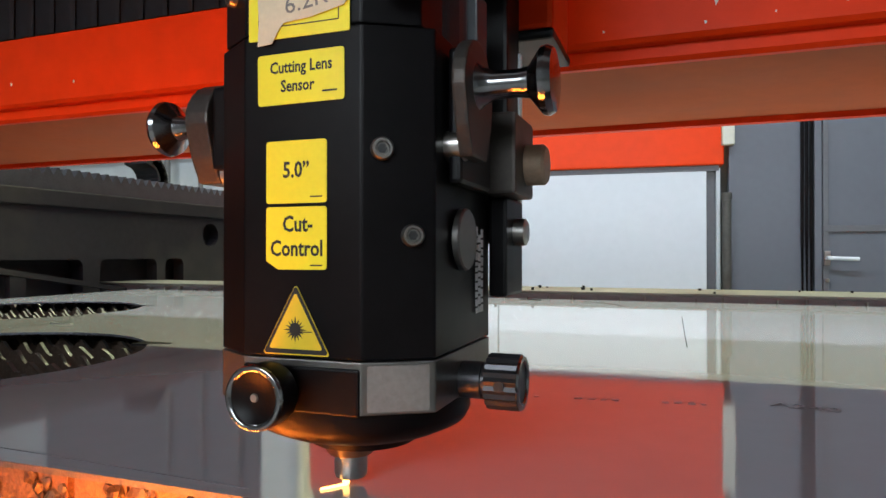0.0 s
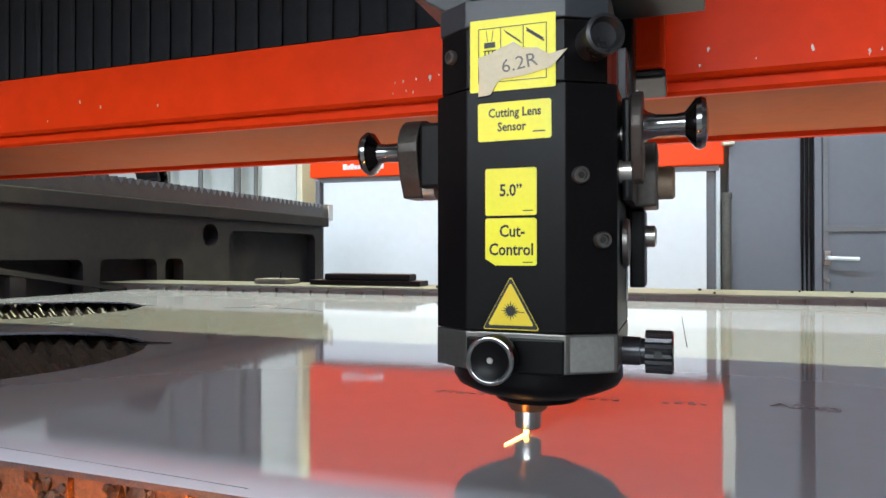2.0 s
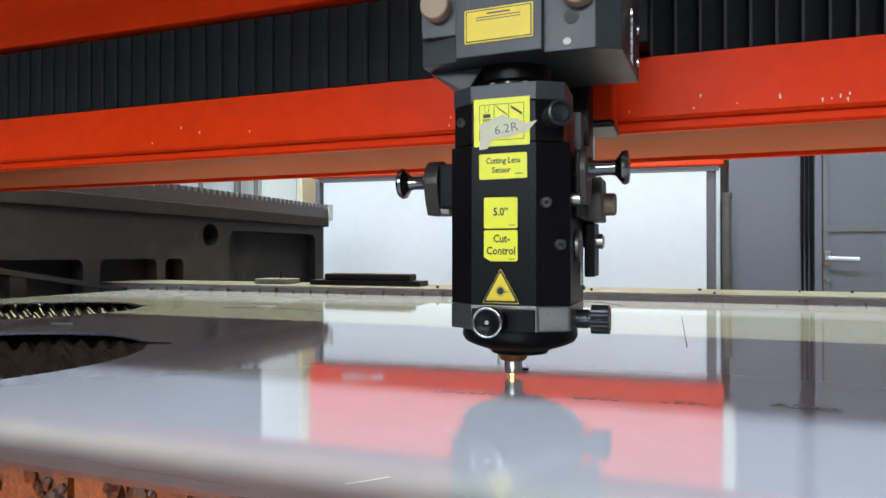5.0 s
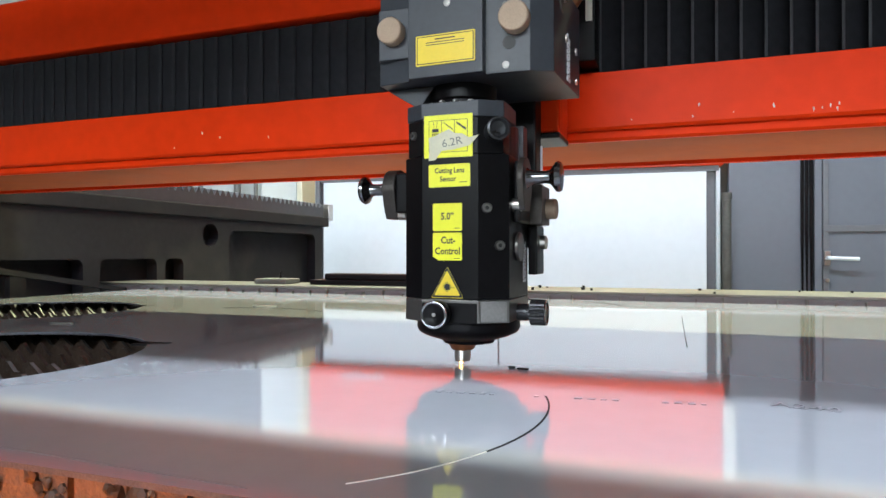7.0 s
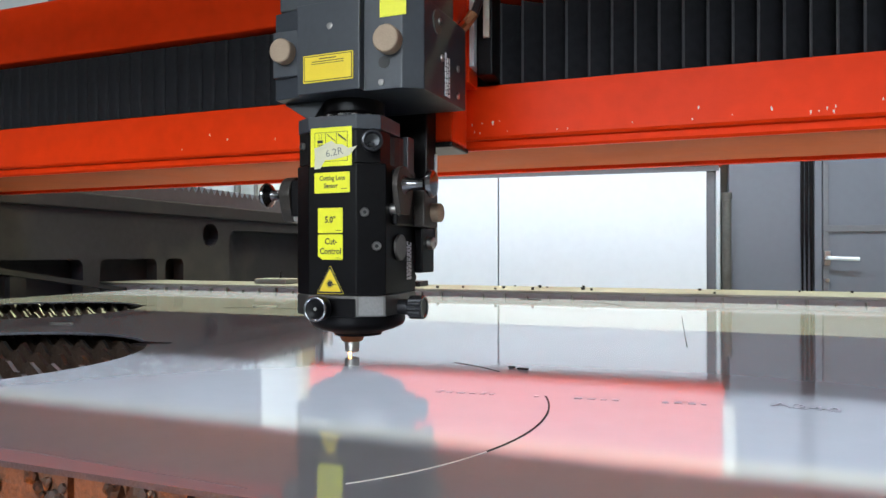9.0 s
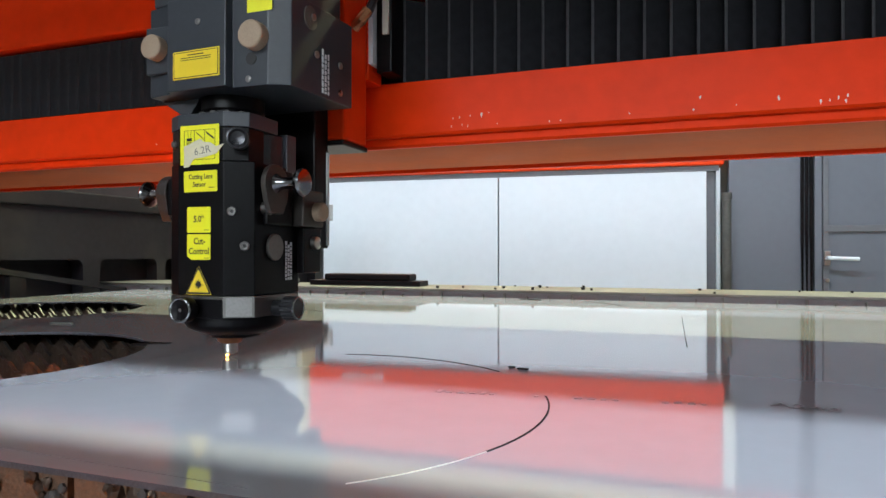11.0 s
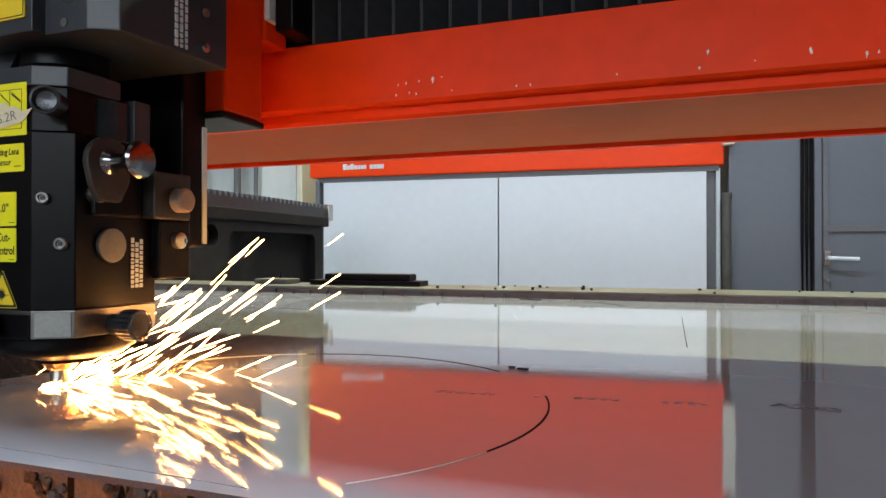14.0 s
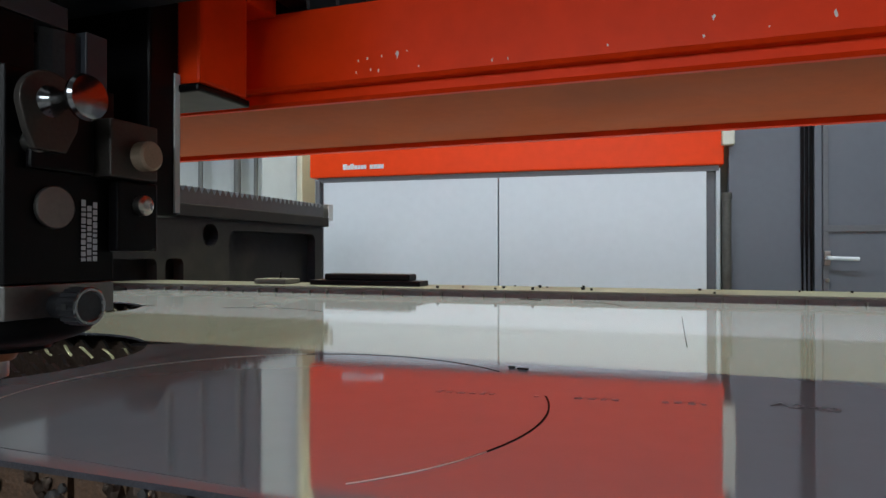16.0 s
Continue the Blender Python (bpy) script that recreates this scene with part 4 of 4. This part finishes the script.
for y, z in ((0.005, 0.285), (0.045, 0.258), (0.045, 0.285), (0.0, 0.318)):
    part("screw", lathe([(0.0034, 0.0), (0.0034, 0.0015), (0.0015, 0.0018)], T(0.0895 + 0.0545 * (y + 0.03) / 0.8, y, z) @ ALONG_X, 14), STEEL, block)
part("round_tag", lathe([(0.011, 0.0), (0.011, 0.0012)], T(0.0895, -0.002, 0.317) @ ALONG_X, 24), RAILM, block, "olive round tag")
sp = bmesh.new()
for row in range(3):
    z = 0.252
    while z < 0.29:
        h = srng.uniform(0.002, 0.006)
        box(0.0880, 0.0924, 0.016 + row * 0.005, 0.0185 + row * 0.005, z, z + h, bm=sp)
        z += h + 0.0012
part("side_print", sp, PALE_INK, block, "pale small print")

# ---- melt glow at the nozzle and flying sparks ----
melt = thing("cutting_flame", "white-hot melt glowing under the nozzle", "flame")
part("bead", lathe([(0.0003, -0.0014), (0.0013, -0.0006), (0.0016, 0.0004), (0.0012, 0.0014), (0.0003, 0.0020)], T(0, -0.0045, 0.0016), 16), FLAME, melt, smooth=True)
TONGUES = []
for k in range(5):
    ra, rb = 0.0007 - 0.00012 * k, 0.0007 - 0.00012 * (k + 1)
    TONGUES.append(part("tongue", lathe([(ra, 0.0), (rb, 0.0125)], Matrix.Rotation(radians(90), 4, "Y"), 8), FLAME, melt, "glowing cut trailing the nozzle"))
part("jet", lathe([(0.003, -0.10), (0.005, -0.05), (0.0015, -0.006)], None, 12), JET, melt, "orange melt jet under the sheet")

urng = random.Random(8)
for k in range(12):
    d = Vector((urng.uniform(-1.3, 0.1), urng.uniform(-1.2, -0.5), -urng.uniform(0.14, 0.36))).normalized()
    q = d.to_track_quat("Z", "Y").to_matrix().to_4x4()
    st = urng.uniform(0.04, 0.09)
    part("under_spark", lathe([(0.0003, st), (0.0011, st + 0.02), (0.0003, st + urng.uniform(0.08, 0.24))], T(0, 0, -0.008) @ q, 8), JET, melt, "orange sparks under the sheet")
shower = thing("under_table_sparks", "orange shower of sparks raining under the table's front", "sparks")
hrng = random.Random(17)
for k in range(14):
    d = Vector((hrng.uniform(-1, 1), hrng.uniform(-0.5, 0.5), -hrng.uniform(0.3, 1.2))).normalized()
    q = d.to_track_quat("Z", "Y").to_matrix().to_4x4()
    ln = hrng.uniform(0.03, 0.08)
    part("under_spark", lathe([(0.0002, 0.0), (0.0011, ln * 0.7), (0.0003, ln)], T(hrng.uniform(-0.13, 0.13), hrng.uniform(-0.02, 0.02), hrng.uniform(-0.03, 0.0)) @ q, 6), JET, shower)
spray = thing("spark_spray", "bright sparks flying off the cut", "sparks")
SPARKS = []
srng = random.Random(21)


def spark(born, v, ln, life, off):
    d = Vector(v).normalized()
    m = d.to_track_quat("Z", "Y").to_matrix().to_4x4()
    bm = lathe([(0.0001, -ln), (0.00025, -ln * 0.5), (0.00034, -ln * 0.1), (0.0002, 0.001)], m, 6)
    ob = part("spark", bm, SPARK, spray)
    SPARKS.append((ob, born, Vector(v), life, off))


for k in range(284):
    if k < 40:
        born = srng.uniform(13.25, 13.7)
    elif k < 252:
        born = srng.gauss(13.96, 0.13)
    else:
        born = srng.uniform(14.25, 14.62) if k < 278 else srng.uniform(14.6, 15.0)
    a = radians(srng.gauss(46, 20))
    sp_ = srng.uniform(0.3, 1.15) if k % 3 else srng.uniform(0.12, 0.4)
    if k < 40:
        sp_ *= 0.5
    v = (sp_ * math.cos(a), sp_ * math.sin(a), srng.uniform(0.2, 0.95) * sp_)
    spark(born, v, srng.uniform(0.012, 0.045) if k < 252 else srng.uniform(0.004, 0.012), srng.uniform(0.12, 0.3), srng.uniform(0, 0.12) if k < 252 else srng.uniform(0.2, 0.9))


def at_time(rows, t):
    for (t0, *a), (t1, *b) in zip(rows, rows[1:]):
        if t0 <= t <= t1:
            f = (t - t0) / (t1 - t0)
            return [p + (q - p) * f for p, q in zip(a, b)]
    return rows[-1][1:]


def motions():
    lift = {t: at_time(LIFT, t)[0] for t, x, y in HEAD}
    walk(gantry, [(t, T(0, y, 0)) for t, x, y in HEAD])
    walk(carriage, [(t, T(x, y, 0)) for t, x, y in HEAD])
    walk(head, [(t, T(x, y, lift[t])) for t, x, y in HEAD])
    flame_rows = [(t, T(x, y, 0)) for t, x, y in HEAD if t <= 15.0]
    x, y = at_time(HEAD, 15.25)
    flame_rows += [(15.25, T(x, y, 0)), (15.3, T(x, y, -0.957))]
    flame_rows += [(t, T(x, y, -0.957)) for t, x, y in HEAD if t > 15.4]
    walk(melt, flame_rows)
    # the shower under the table: seconds, x, depth
    walk(shower, [(t, T(x, 0.14, z)) for t, x, z in ((0.0, -0.24, -0.09), (3.0, -0.24, -0.075), (5.5, -0.25, -0.055), (7.2, -0.27, -0.052), (8.6, -0.27, -0.07), (9.5, -0.30, -0.13), (11.5, -0.30, -0.17),
                                                    (13.2, -0.32, -0.15), (14.0, -0.34, -0.09), (15.0, -0.36, -0.17), (15.4, -0.36, -0.6), (16.0, -0.36, -0.6))])
    # the glowing cut follows the head's way in five short pieces until the light fades
    def head_at(t):
        if t <= HEAD[0][0]:
            (t0, x0, y0), (t1, x1, y1) = HEAD[0], HEAD[2]
        else:
            n = min(max(i for i, row in enumerate(HEAD) if row[0] <= t), len(HEAD) - 2)
            (t0, x0, y0), (t1, x1, y1) = HEAD[n], HEAD[n + 1]
        f = (t - t0) / (t1 - t0)
        return Vector((x0 + (x1 - x0) * f, y0 + (y1 - y0) * f, 0.0))

    rows = [[] for _ in TONGUES]
    for step in range(22):
        t = step * 0.2
        here, back = head_at(t), t
        p = here.copy()
        for k in range(len(TONGUES)):
            while (head_at(back) - p).length < 0.0125 and back > t - 8.0:
                back -= 0.01
            q = head_at(back)
            out = 0.0006 if k < max(1.0, t * 1.1 - 0.2) else -0.03
            off = p - here
            rows[k].append((t, T(off.x, off.y - 0.003, out) @ Matrix.Rotation(math.atan2(q.y - p.y, q.x - p.x), 4, "Z")))
            p = q
    for k, ob in enumerate(TONGUES):
        last = rows[k][-1][1]
        walk(ob, rows[k] + [(4.6, T(0, 0, -0.031 - 0.0006) @ last), (16.0, T(0, 0, -0.031 - 0.0006) @ last)])
    for ob, side, k in FOLDS:
        rows = []
        f = 1 - (1 - k / NF[side]) ** (1.55 if side > 0 else 1.25)
        for t, x, y in HEAD:
            x0 = x + (0.100 if side > 0 else -0.088)
            x1 = 1.45 if side > 0 else -1.42
            rows.append((t, T(x0 + (x1 - x0) * f, GY, 0)))
        walk(ob, rows)
    for ob, hit in KERFS:
        walk(ob, [(0.0, T(0, 0, -0.0009)), (hit - 0.05, T(0, 0, -0.0009)), (hit + 0.02, T(0, 0, 0)), (16.0, T(0, 0, 0))])
    for i, (ob, born, v, life, off) in enumerate(SPARKS):
        x, y = at_time(HEAD, born)
        start = Vector((x + 0.006, y, 0.006)) + v * off * 0.4
        park = T(-0.4 + 0.03 * (i % 12), 0.3 + 0.03 * (i // 12), FLOOR_Z - 0.05)
        rows = [(0.0, park), (born - 0.067, park)]
        for k in range(4):
            s = life * k / 3
            p = start + v * s + Vector((0, 0, -1.6 * s * s))
            rows.append((born + s, T(p.x, p.y, abs(p.z) + 0.001)))
        rows += [(born + life + 0.067, park), (16.0, park)]
        walk(ob, rows)


motions()
